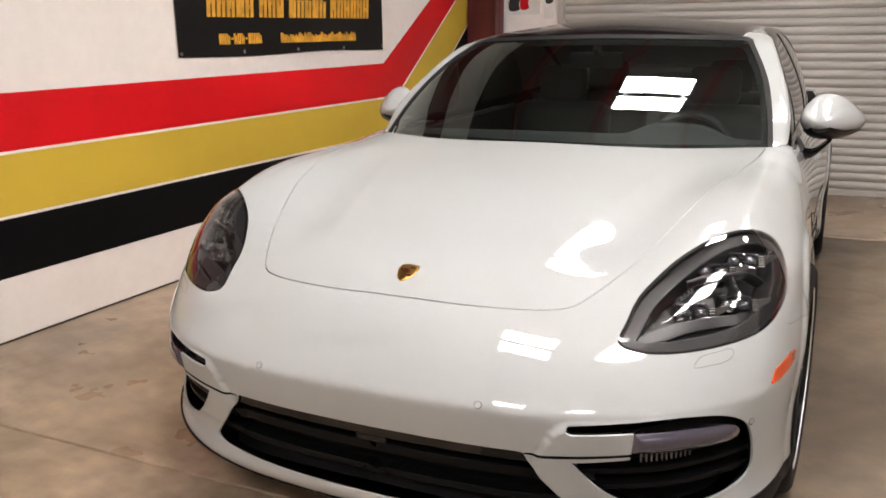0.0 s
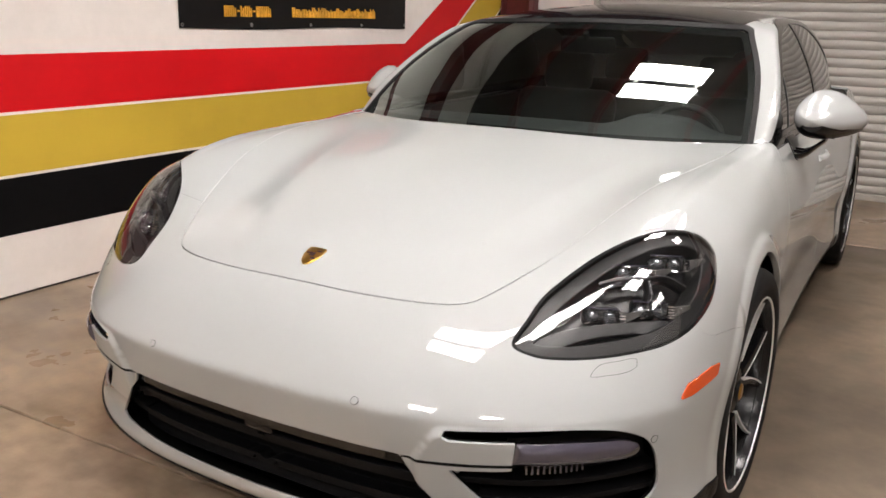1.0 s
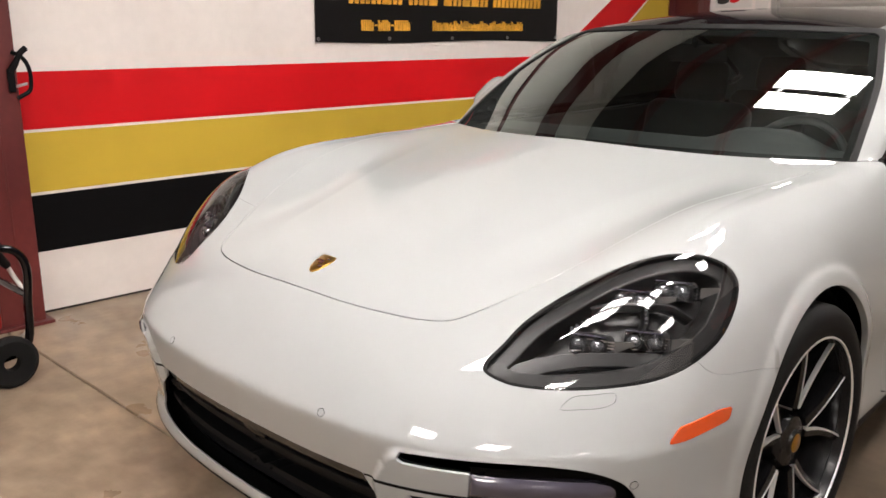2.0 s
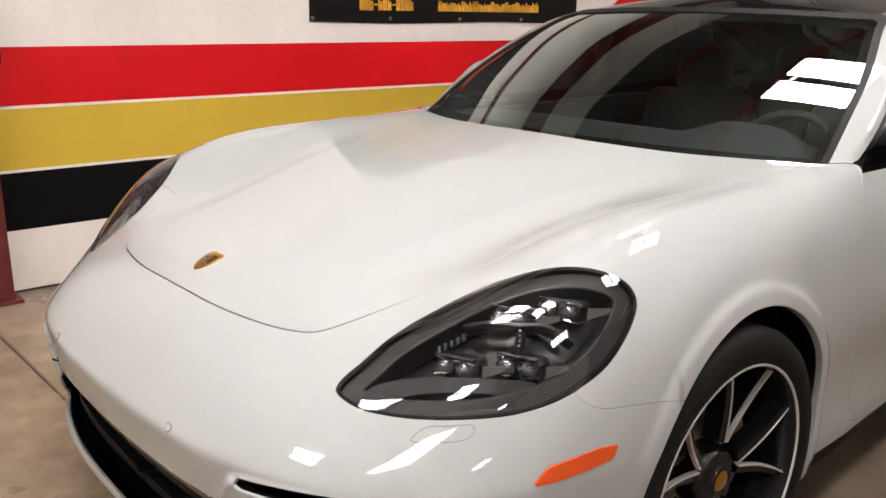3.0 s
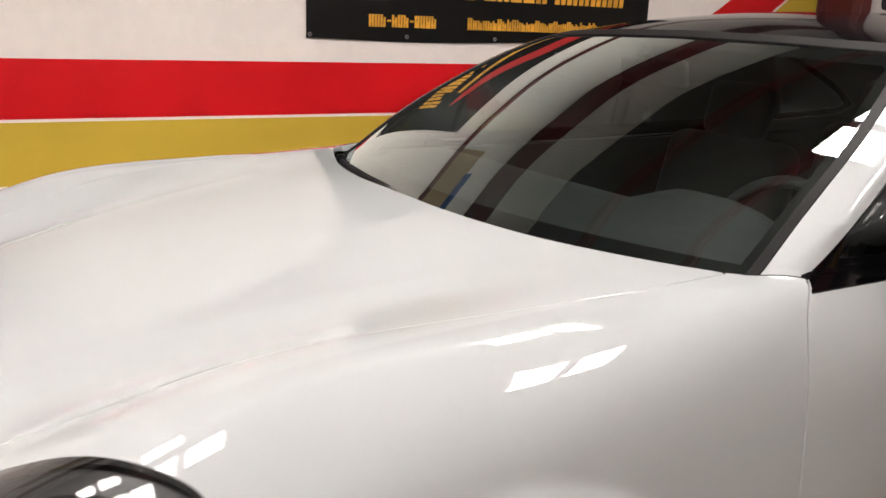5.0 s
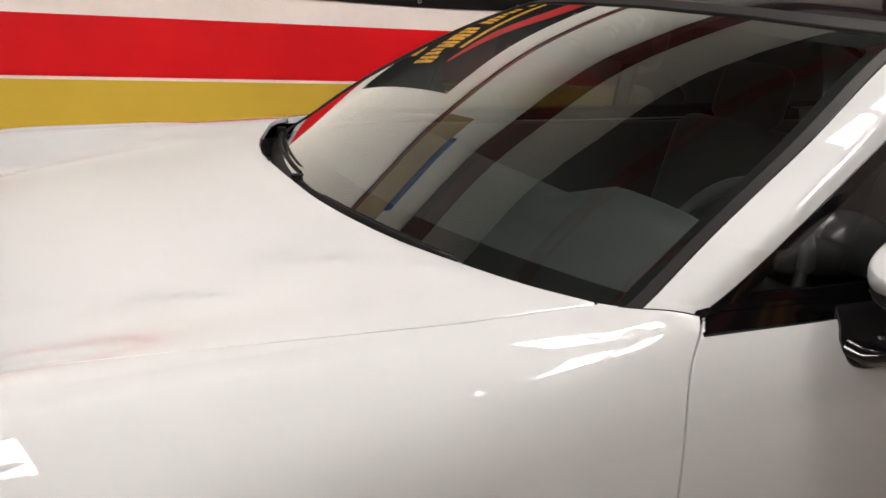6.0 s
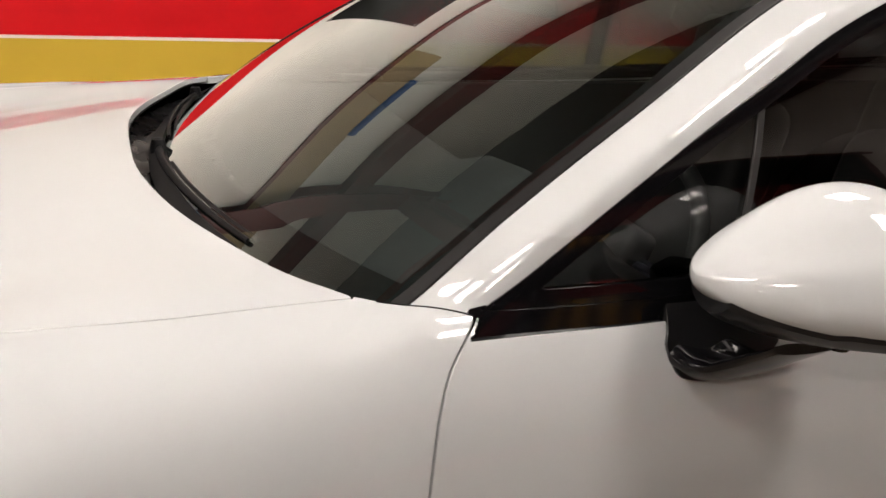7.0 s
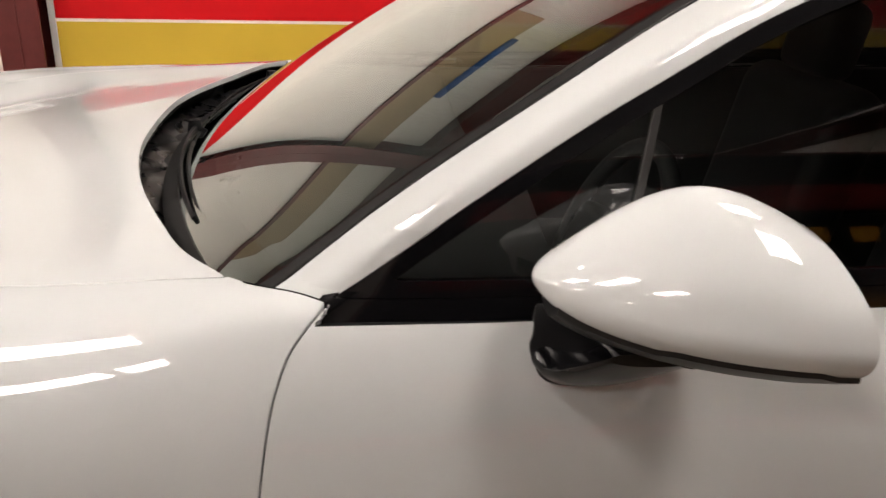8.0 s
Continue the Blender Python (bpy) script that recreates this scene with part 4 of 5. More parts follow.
# Cowl tray and wipers.
bm = bmesh.new()
rows = []
for x in np.linspace(-0.765, 0.765, 181):
    a = abs(x)
    y0 = float(np.interp(a, cowl_side[:, 0], cowl_side[:, 1])) - 0.03
    y1 = 1.455 + 0.27 * a * a - 0.02
    z0 = 0.918 - 0.018 * (a / 0.77) ** 2
    row = []
    for t in np.linspace(0, 1, 13):
        row.append(bm.verts.new((x, y0 + t * (y1 + 0.06 - y0), z0 - 0.022 * math.sin(math.pi * t) + math.sin(math.pi * t) * (0.0075 * math.sin(19 * x + 8 * t + 2 * math.sin(7 * x)) + 0.0040 * math.sin(43 * x - 11 * t)) + 0.0015 * math.sin(97 * x + 21 * t))))
    rows.append(row)
for a, b in zip(rows, rows[1:]):
    for i in range(12):
        bm.faces.new((a[i], a[i + 1], b[i + 1], b[i]))
part("cowl_tray", bm, COWL, car, "black plastic cowl tray", smooth=True)


def wiper(x0, x1, mat):
    arm = bmesh.new()
    pts = []
    for t in np.linspace(0, 1, 14):
        x = x0 + (x1 - x0) * t
        y = 1.392 + 0.27 * x * x + 0.02 * t
        pts.append((x, y - 0.012, 0.922 + 0.010 * t + 0.005 * math.sin(3 * t)))
    tube(arm, pts, [0.009 - 0.005 * t for t in np.linspace(0, 1, 14)], 8, flat=0.6)
    w = part("wiper", arm, BLACK_MATT, car, smooth=True)
    blade = bmesh.new()
    tube(blade, [(a, b + 0.018, c - 0.004) for a, b, c in pts[3:]], 0.005, 6, flat=1.8)
    part("wiper_blade", blade, SEAL, w, smooth=True)
    bm = bmesh.new()
    lathe(bm, [(0.0005, 0.02), (0.012, 0.018), (0.016, 0.0), (0.016, -0.03)], 16, Matrix.Translation(pts[0]) @ Matrix.Rotation(-math.pi / 2, 4, "Y"))
    part("wiper_pivot", bm, BLACK_MATT, w, smooth=True)


wiper(-0.10, 0.50, BLACK_MATT)
wiper(-0.68, -0.15, BLACK_MATT)

# ---- door mirrors ----
MIRROR_RIM = curve([(0.864, 1.022), (0.885, 1.060), (0.925, 1.086), (0.965, 1.091), (1.015, 1.079), (1.055, 1.052), (1.082, 1.022), (1.090, 0.992), (1.078, 0.968), (1.03, 0.953), (0.96, 0.945), (0.905, 0.950), (0.872, 0.980)], n=4)


base_line = yz_line(curve([(1.906, 0.945), (1.896, 0.915), (1.891, 0.903), (1.896, 0.884), (1.904, 0.870), (1.926, 0.862), (1.957, 0.860), (1.997, 0.866), (2.05, 0.890), (2.06, 0.930), (2.05, 0.946)], n=4), 0.6)


def mirror(s):
    top = thing("door_mirror")
    top.parent = car
    tagged(top, "white door mirror on black foot")
    nose, mid = np.array((0.925, 1.012)), MIRROR_RIM.mean(0)
    shell, low = bmesh.new(), bmesh.new()
    rings = []
    for t in np.linspace(0, 1, 25):
        a = t * math.pi / 2
        k, c = math.sin(a) ** 1.15, nose + (mid - nose) * (1 - math.cos(a)) ** 0.9
        ring = []
        for x, z in MIRROR_RIM:
            up = min(max((z - mid[1]) / 0.05, 0), 1)
            kz = (1 - up) * math.sin(a) ** 1.05 + up * (1 - math.cos(a)) ** 0.62
            px, pz = c[0] + (x - mid[0]) * k, c[1] + (z - mid[1]) * kz
            back = 2.075 + 0.36 * (px - 0.86)
            y = 1.876 + (back - 1.876) * (1 - math.cos(a)) ** 1.0
            crown = max(0.0, pz - c[1]) / 0.065
            ring.append((s * px, y, pz + 0.040 * math.sin(math.pi * t ** 2.1) * min(crown, 1.2)))
        rings.append(ring)
    verts = [[shell.verts.new(p) for p in r] for r in rings[1:]]
    tip = shell.verts.new(rings[0][0])
    for i in range(len(verts[0])):
        j = (i + 1) % len(verts[0])
        shell.faces.new((tip, verts[0][i], verts[0][j]))
        for a, b in zip(verts, verts[1:]):
            shell.faces.new((a[i], b[i], b[j], a[j]))
    mx = sum((Vector(p) for p in rings[-1]), Vector()) / len(rings[-1])
    inner = [shell.verts.new(mx + (v.co - mx) * 0.93 + Vector((0, 0.004, 0))) for v in verts[-1]]
    deep = [shell.verts.new(mx + (v.co - mx) * 0.90 - Vector((0, 0.02, 0))) for v in verts[-1]]
    for i in range(len(inner)):
        j = (i + 1) % len(inner)
        shell.faces.new((verts[-1][i], inner[i], inner[j], verts[-1][j]))
        shell.faces.new((inner[i], deep[i], deep[j], inner[j]))
    part("housing", shell, PAINT, top, smooth=True)
    g = bmesh.new()
    g.faces.new([g.verts.new(mx + (Vector(p) - mx) * 0.92 - Vector((0, 0.008, 0))) for p in rings[-1]])
    part("mirror_glass", g, CHROME, top, "mirror glass")
    # black under-shell
    def under(k_low, drop, grow, name, mat):
        bm = bmesh.new()
        strip = []
        for r in rings[6:]:
            c = sum((Vector(p) for p in r), Vector()) / len(r)
            zs = min(p[2] for p in r)
            row = [Vector(p) for p in r if p[2] < zs + k_low * (c.z - zs)]
            row.sort(key=lambda v: s * v.x)
            a, b = row[0], row[-1]
            line = []
            for t in np.linspace(0, 1, 12):
                x = a.x + (b.x - a.x) * t
                cand = sorted(row, key=lambda v: abs(v.x - x))[:2]
                w = 0.5 if abs(cand[0].x - cand[1].x) < 1e-6 else min(max((x - cand[1].x) / (cand[0].x - cand[1].x), 0), 1)
                v = cand[0] * w + cand[1] * (1 - w)
                line.append(bm.verts.new(Vector((x, v.y, v.z)) + Vector((0, 0, -drop - grow * math.sin(math.pi * t)))))
            strip.append(line)
        for a, b in zip(strip, strip[1:]):
            for i in range(11):
                bm.faces.new((a[i], a[i + 1], b[i + 1], b[i]))
        geom = bmesh.ops.extrude_face_region(bm, geom=bm.faces[:])
        bmesh.ops.translate(bm, vec=(0, 0, 0.02), verts=[v for v in geom["geom"] if isinstance(v, bmesh.types.BMVert)])
        part(name, bm, mat, top, smooth=True)
    under(0.38, 0.006, 0.010, "under_shell", SATIN)
    foot, rings_f = bmesh.new(), []
    for x, yc, zc, ry, rz in ((0.850, 1.940, 0.896, 0.050, 0.030), (0.885, 1.944, 0.892, 0.052, 0.028), (0.905, 1.952, 0.890, 0.054, 0.024), (0.925, 1.965, 0.898, 0.056, 0.020), (0.948, 1.985, 0.917, 0.060, 0.016), (0.975, 2.01, 0.940, 0.062, 0.012)):
        # a trough: rounded below, hollow above between two lips
        rings_f.append([foot.verts.new((s * x, yc + ry * math.cos(a), zc + rz * (math.sin(a) if math.sin(a) < 0 else 0.3 * math.sin(2 * a) ** 2 + 0.1 * math.sin(a)))) for a in np.linspace(0, math.tau, 32, endpoint=False)])
    for a, b in zip(rings_f, rings_f[1:]):
        for i in range(32):
            foot.faces.new((a[i], a[(i + 1) % 32], b[(i + 1) % 32], b[i]))
    foot.faces.new(rings_f[0])
    foot.faces.new(rings_f[-1])
    part("mirror_foot", foot, BLACK_GLOSS, top, smooth=True)
    base = BODY.keep(lambda x, y, z: np.maximum(np.abs(y - 1.97) - 0.15, np.maximum(0.8 - z, -s * x)))
    base.refine(base_line, 0.03).refine(base_line, 0.015).keep(base_line).mesh("mirror_base", SATIN, top, lift=0.004, flange=0.01)
    lens = bmesh.new()
    lathe(lens, [(0.0005, 0.008), (0.012, 0.007), (0.014, 0.0), (0.014, -0.01)], 16, Matrix.Translation((s * 0.985, 2.03, 0.944)) @ Matrix.Rotation(math.pi / 2, 4, "Y"))
    part("side_camera", lens, BLACK_GLOSS, top, smooth=True)


for s in (-1, 1):
    mirror(s)

# ---- wheels ----
def wheel(s, y, z, turn):
    w = thing("wheel", Matrix.Translation((s * 0.856, y, z)) @ Matrix.Rotation(turn, 4, "Z") @ Matrix.Rotation(0 if s > 0 else math.pi, 4, "Z"))
    w.parent = car
    part("tyre", lathe(bmesh.new(), [(0.262, 0.085), (0.268, 0.104), (0.275, 0.112), (0.300, 0.118), (0.325, 0.115), (0.340, 0.105), (0.348, 0.09), (0.350, 0.05), (0.350, -0.11), (0.342, -0.13), (0.30, -0.14), (0.262, -0.12)], 72, closed=True), RUBBER, w, smooth=True)
    part("rim_barrel", lathe(bmesh.new(), [(0.2735, 0.104), (0.2682, 0.1095), (0.2655, 0.103), (0.262, 0.084), (0.256, 0.06), (0.250, -0.06), (0.258, -0.13), (0.262, -0.13)], 72), RIM_BLACK, w, smooth=True)
    part("rim_lip", lathe(bmesh.new(), [(0.2742, 0.1085), (0.2738, 0.1125), (0.2725, 0.1135), (0.2698, 0.1135), (0.2684, 0.1120), (0.2678, 0.1090)], 72), RIM_SILVER, w, "machined silver rim edge", smooth=True)
    part("brake_disc", lathe(bmesh.new(), [(0.06, 0.02), (0.19, 0.02), (0.195, 0.015), (0.195, -0.012), (0.06, -0.015)], 48), STEEL, w, smooth=True)
    part("hub", lathe(bmesh.new(), [(0.0005, 0.084), (0.030, 0.084), (0.034, 0.078), (0.062, 0.072), (0.072, 0.056), (0.075, 0.0)], 40), RIM_BLACK, w, smooth=True)
    part("centre_cap", lathe(bmesh.new(), [(0.0005, 0.0885), (0.02, 0.088), (0.024, 0.085)], 28), CREST_GOLD, w, "gold centre cap", smooth=True)
    for k in range(5):
        mid = math.radians(76 + 72 * k)
        for d in (-1, 1):
            # a black spoke whose inner edge is machined bright; two of them make a V
            rows, line = [], []
            for t in np.linspace(0, 1, 7):
                r, a = 0.084 + 0.180 * t, mid + d * math.radians(17.8) * t ** 0.75
                wide = 0.010 + 0.012 * (1 - t) + 0.006 * t * t
                o = Vector((0, math.cos(a), math.sin(a)))
                q = Vector((0, -math.sin(a), math.cos(a))) * d
                x = 0.074 + 0.020 * t
                c = o * r + q * 0.004
                rows.append([c + Vector((x, 0, 0)), c + q * wide + Vector((x - 0.004, 0, 0)), c + q * (wide + 0.004) + Vector((x - 0.045, 0, 0)), c + Vector((x - 0.045, 0, 0))])
                line.append([c + q * e + Vector((x + h, 0, 0)) for e, h in ((-0.0028, -0.010), (-0.0024, 0.001), (0.0022, 0.0016), (0.0026, -0.002))])
            def sweep(rings):
                bm = bmesh.new()
                vs = [[bm.verts.new(v) for v in r] for r in rings]
                for u, w2 in zip(vs, vs[1:]):
                    for i in range(4):
                        bm.faces.new((u[i], u[(i + 1) % 4], w2[(i + 1) % 4], w2[i]))
                bm.faces.new(vs[0])
                bm.faces.new(vs[-1])
                return bm
            ob = part("spoke", sweep(rows), RIM_BLACK, w)
            part("spoke_edge", sweep(line), RIM_SILVER, ob, "machined silver spoke edge")
        nut = bmesh.new()
        a = mid + 0.628
        lathe(nut, [(0.0005, 0.075), (0.009, 0.075), (0.011, 0.065), (0.011, 0.05)], 12, Matrix.Translation((0, 0.05 * math.cos(a), 0.05 * math.sin(a))))
        part("wheel_bolt", nut, RIM_BLACK, w, smooth=True)
    cal = bmesh.new()
    out, n = [], 12
    for i in range(n + 1):
        a = math.radians(132 + 72 * i / n)
        out.append([cal.verts.new((x, r * math.cos(a), r * math.sin(a))) for r, x in ((0.150, 0.040), (0.225, 0.045), (0.240, 0.032), (0.240, -0.06), (0.150, -0.06))])
    for a, b in zip(out, out[1:]):
        for i in range(5):
            cal.faces.new((a[i], a[(i + 1) % 5], b[(i + 1) % 5], b[i]))
    cal.faces.new(out[0][::-1])
    cal.faces.new(out[-1])
    part("brake_caliper", cal, CALIPER, w, "red brake caliper")


for ay, az in AXLE:
    for s in (-1, 1):
        wheel(s, ay, 0.350, math.radians(-2) if ay < 2 else 0)
    for s in (-1, 1):
        bm = bmesh.new()
        lathe(bm, [(0.392, 0.905), (0.395, 0.60)], 48, Matrix.Translation((0, ay + 0.008, 0.352)))
        for v in bm.verts:
            v.co.x *= s
        bmesh.ops.delete(bm, geom=[f for f in bm.faces if f.calc_center_median().z < 0.17], context="FACES")
        part("wheel_housing", bm, BLACK_MATT, car, smooth=True)
        bm = bmesh.new()
        bm.faces.new([bm.verts.new((s * 0.62, ay + 0.008 + 0.394 * math.cos(a), 0.352 + 0.394 * math.sin(a))) for a in np.linspace(-0.5, math.pi + 0.5, 40)])
        part("housing_wall", bm, BLACK_MATT, car)

# ---- inside the car ----
bm = bmesh.new()
box(bm, -0.80, 0.80, 1.30, 4.4, 0.20, 0.26)
part("floor_pan", bm, DASH, car)
for s in (-1, 1):
    bm = bmesh.new()
    box(bm, s * 0.79 - 0.02, s * 0.79 + 0.02, 1.62, 4.0, 0.25, 0.93, 0.012)
    part("door_card", bm, LEATHER, car, smooth=True)
bm = bmesh.new()
box(bm, -0.78, 0.78, 1.28, 1.36, 0.25, 0.90)
part("bulkhead", bm, DASH, car)
bm = bmesh.new()
rows = []
for x in np.linspace(-0.77, 0.77, 41):
    hump = 0.055 * math.exp(-((x - 0.40) / 0.17) ** 4)
    line = []
    for y, z in ((1.44, 0.905), (1.55, 0.925), (1.70, 0.940), (1.82, 0.945 + hump * 0.7), (1.90, 0.940 + hump), (1.95, 0.920 + hump), (1.965, 0.88), (1.95, 0.80), (1.90, 0.62)):
        line.append(bm.verts.new((x, y + 0.22 * x * x * (1 if y < 1.7 else 0.3), z - 0.02 * x * x)))
    rows.append(line)
for a, b in zip(rows, rows[1:]):
    for i in range(8):
        bm.faces.new((a[i], a[i + 1], b[i + 1], b[i]))
part("dashboard", bm, DASH, car, "dark dashboard with binnacle hump", smooth=True)
steer = thing("steering_wheel", Matrix.Translation((0.40, 2.13, 0.83)) @ Matrix.Rotation(math.radians(-24), 4, "X"))
steer.parent = car
part("wheel_rim", tube(bmesh.new(), [(0.185 * math.cos(a), 0, 0.185 * math.sin(a)) for a in np.linspace(0, math.tau, 48, endpoint=False)], 0.016, 10, True), LEATHER, steer, smooth=True)
bm = bmesh.new()
box(bm, -0.075, 0.075, -0.05, 0.015, -0.055, 0.055, 0.02, 3)
part("horn_pad", bm, LEATHER, steer, smooth=True)
for a in (0, math.pi, -math.pi / 2):
    bm = bmesh.new()
    tube(bm, [(0.06 * math.cos(a), -0.01, 0.06 * math.sin(a)), (0.18 * math.cos(a), 0, 0.18 * math.sin(a))], 0.016, 8, flat=0.5)
    part("wheel_spoke", bm, TRIM_GREY, steer, smooth=True)


def seat(x, y):
    st = thing("seat", Matrix.Translation((x, y, 0.26)))
    st.parent = car
    for name, dims, tilt in (("cushion", (-0.26, 0.26, -0.28, 0.26, 0.06, 0.26), 0), ("backrest", (-0.27, 0.27, 0.22, 0.38, 0.20, 0.82), -14), ("headrest", (-0.13, 0.13, 0.26, 0.36, 0.80, 1.0), -12)):
        bm = bmesh.new()
        box(bm, *dims, 0.07 if name != "headrest" else 0.045, 4, Matrix.Rotation(math.radians(tilt), 4, "X"))
        part(name, bm, LEATHER, st, smooth=True)


for x, y in ((0.40, 2.45), (-0.40, 2.45), (0.38, 3.35), (-0.38, 3.35)):
    seat(x, y)
bm = bmesh.new()
box(bm, -0.12, 0.12, -0.012, 0.012, -0.035, 0.035, 0.012, 3, Matrix.Translation((0, 2.10, 1.235)) @ Matrix.Rotation(math.radians(12), 4, "X"))
part("rear_view_mirror", bm, BLACK_MATT, car, smooth=True)
bm = bmesh.new()
tube(bm, [(0, 2.10, 1.25), (0, 2.07, 1.285)], 0.012, 8)
part("mirror_stalk", bm, BLACK_MATT, car, smooth=True)
lid = CABIN.keep(lambda x, y, z: np.maximum(1.0 - z, 0)).split(screen_cut)[1].split(side_cut)[1].split(rear_cut)[1]
lid.mesh("headliner", LEATHER, car, lift=-0.03, flange=0)

# ---- the hall ----
WALL_A, WALL_B = -2.424, 0.0400
WEST = Matrix.Translation((WALL_A, 0, 0)) @ Matrix.Rotation(-math.atan(WALL_B), 4, "Z")
EAVE = 4.3


def prism(bm, outline, x0, x1):
    """A flat board in the wall's plane: an outline of (y, z) points given a thickness along x."""
    back = [bm.verts.new((x0, y, z)) for y, z in outline]
    front = [bm.verts.new((x1, y, z)) for y, z in outline]
    bm.faces.new(back[::-1])
    bm.faces.new(front)
    n = len(outline)
    for i in range(n):
        bm.faces.new((back[i], back[(i + 1) % n], front[(i + 1) % n], front[i]))
    return bm


# Floor: slabs with sawn joints between them. The darker east slabs have shade in their colour.
floor = thing("floor")
tagged(floor, "stained grey-brown concrete floor with sawn joints", "floor", kind="structure")
part("floor_bed", box(bmesh.new(), -4.0, 11.2, -6.6, 6.6, -0.25, -0.012), JOINT, floor)
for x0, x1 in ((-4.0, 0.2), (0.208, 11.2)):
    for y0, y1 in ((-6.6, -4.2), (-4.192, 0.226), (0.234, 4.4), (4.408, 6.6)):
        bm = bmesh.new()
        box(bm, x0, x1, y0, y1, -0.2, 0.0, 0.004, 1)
        part("slab", bm, SHADED_CONCRETE if x0 > 0 and y0 < 4 else CONCRETE, floor)

# West wall: painted liner panel, stripes, bare insulation and steel above it.
wall = thing("wall_west", WEST)
tagged(wall, "white wall with red, gold and black painted stripes", "wall", kind="structure")
part("liner_panel", box(bmesh.new(), -0.06, 0, 0.435, 6.2, 0.012, 2.32), WALL_WHITE, wall, "white painted liner panel")
part("panel_edge", box(bmesh.new(), -0.10, 0.0015, 0.405, 0.434, 0.012, 2.32), LAMP_WHITE, wall, "grey-white corner trim")
part("liner_panel", box(bmesh.new(), -0.07, -0.012, -6.4, 0.215, 0.012, 2.32), WALL_WHITE, wall, "white painted liner panel")
part("base_gap", box(bmesh.new(), -0.06, -0.004, -6.4, 6.2, 0.0, 0.012), JOINT, wall)
T = 0.0016
part("red_stripe", prism(bmesh.new(), [(0.436, 0.871), (4.45, 0.871), (6.1, 2.03), (6.1, 2.27), (4.262, 1.128), (0.436, 1.128)], -0.002, T), STRIPE_RED, wall, "glossy red painted stripe")
part("gold_stripe", prism(bmesh.new(), [(0.436, 0.582), (4.66, 0.582), (6.1, 1.66), (6.1, 2.015), (4.47, 0.857), (0.436, 0.857)], -0.002, T), STRIPE_GOLD, wall, "mustard gold painted stripe")
part("black_stripe", prism(bmesh.new(), [(0.436, 0.300), (4.90, 0.300), (6.1, 1.25), (6.1, 1.645), (4.68, 0.568), (0.436, 0.568)], -0.002, T), STRIPE_BLACK, wall, "black painted stripe")
bm = bmesh.new()
rows = []
rng = random.Random(5)
for y in np.linspace(-6.4, 6.2, 127):
    line = []
    for z in np.linspace(2.32, EAVE, 16):
        sag = 0.06 * math.sin(math.pi * ((z - 2.32) % 0.94) / 0.94)
        line.append(bm.verts.new((-0.16 + sag + 0.012 * math.sin(9 * y + 3 * z) * math.sin(math.pi * ((z - 2.32) % 0.94) / 0.94) + rng.uniform(-0.006, 0.006), y, z)))
    rows.append(line)
for a, b in zip(rows, rows[1:]):
    for i in range(15):
        bm.faces.new((a[i], b[i], b[i + 1], a[i + 1]))
part("insulation_blanket", bm, FOIL, wall, "wrinkled white vinyl insulation", smooth=True)
part("insulation_backing", box(bmesh.new(), -0.26, -0.20, -6.4, 6.2, 0, EAVE), LAMP_WHITE, wall)
part("ledge", box(bmesh.new(), -0.16, 0.03, -6.4, 6.2, 2.32, 2.36), RED_STEEL, wall, "dark red steel ledge")
for zc in (3.24,):
    bm = bmesh.new()
    box(bm, -0.17, 0.02, -6.4, 6.2, zc + 0.085, zc + 0.10)
    box(bm, 0.005, 0.02, -6.4, 6.2, zc - 0.10, zc + 0.085)
    box(bm, -0.17, 0.02, -6.4, 6.2, zc - 0.115, zc - 0.10)
    part("girt", bm, RED_STEEL, wall, "dark red steel wall girt")
for y in np.arange(0.25, 2.3, 0.33):
    scr = bmesh.new()
    lathe(scr, [(0.0005, 0.004), (0.004, 0.0035), (0.006, 0.0)], 8, Matrix.Translation((-0.012, 0.185, y)))
    part("panel_screw", scr, STEEL, wall)
bm = bmesh.new()
box(bm, -0.02, -0.005, -0.9, 1.9, 2.362, 2.66)
tagged(part("plywood_board", bm, BEIGE), "tan plywood board standing on steel ledge", "board").matrix_basis = WEST
bm = bmesh.new()
tube(bm, [(0.0, 1.0, 2.68), (0.0, 1.65, 2.68)], 0.035, 12)
tagged(part("blue_pipe", bm, BLUE), "blue plastic pipe lying on board edge", "pipe").matrix_basis = WEST


def column(name, y0, y1, x0, x1, label):
    """An H-section post: flanges facing along the wall, web between."""
    c = thing(name, WEST)
    tagged(c, label, "column", kind="structure")
    part("flange", box(bmesh.new(), x1 - 0.012, x1, y0, y1, 0, EAVE, 0.002, 1), RED_STEEL, c)
    part("flange", box(bmesh.new(), x0, x0 + 0.012, y0, y1, 0, EAVE, 0.002, 1), RED_STEEL, c)
    part("web", box(bmesh.new(), x0 + 0.012, x1 - 0.012, (y0 + y1) / 2 - 0.005, (y0 + y1) / 2 + 0.005, 0, EAVE), RED_STEEL, c)
    seam = bmesh.new()
    box(seam, x1 - 0.002, x1 + 0.003, (y0 + y1) / 2 - 0.004, (y0 + y1) / 2 + 0.004, 0.02, EAVE, 0.001, 1)
    part("weld_seam", seam, RED_STEEL, c)
    part("base_plate", box(bmesh.new(), x0 - 0.01, x1 + 0.03, y0 - 0.03, y1 + 0.03, 0, 0.016, 0.002, 1), RED_STEEL, c)
    return c


column("column_1", 0.225, 0.412, -0.10, 0.135, "dark oxide-red steel column against the wall")
column("column_2", 5.74, 5.93, 0.02, 0.30, "dark oxide-red steel corner column")

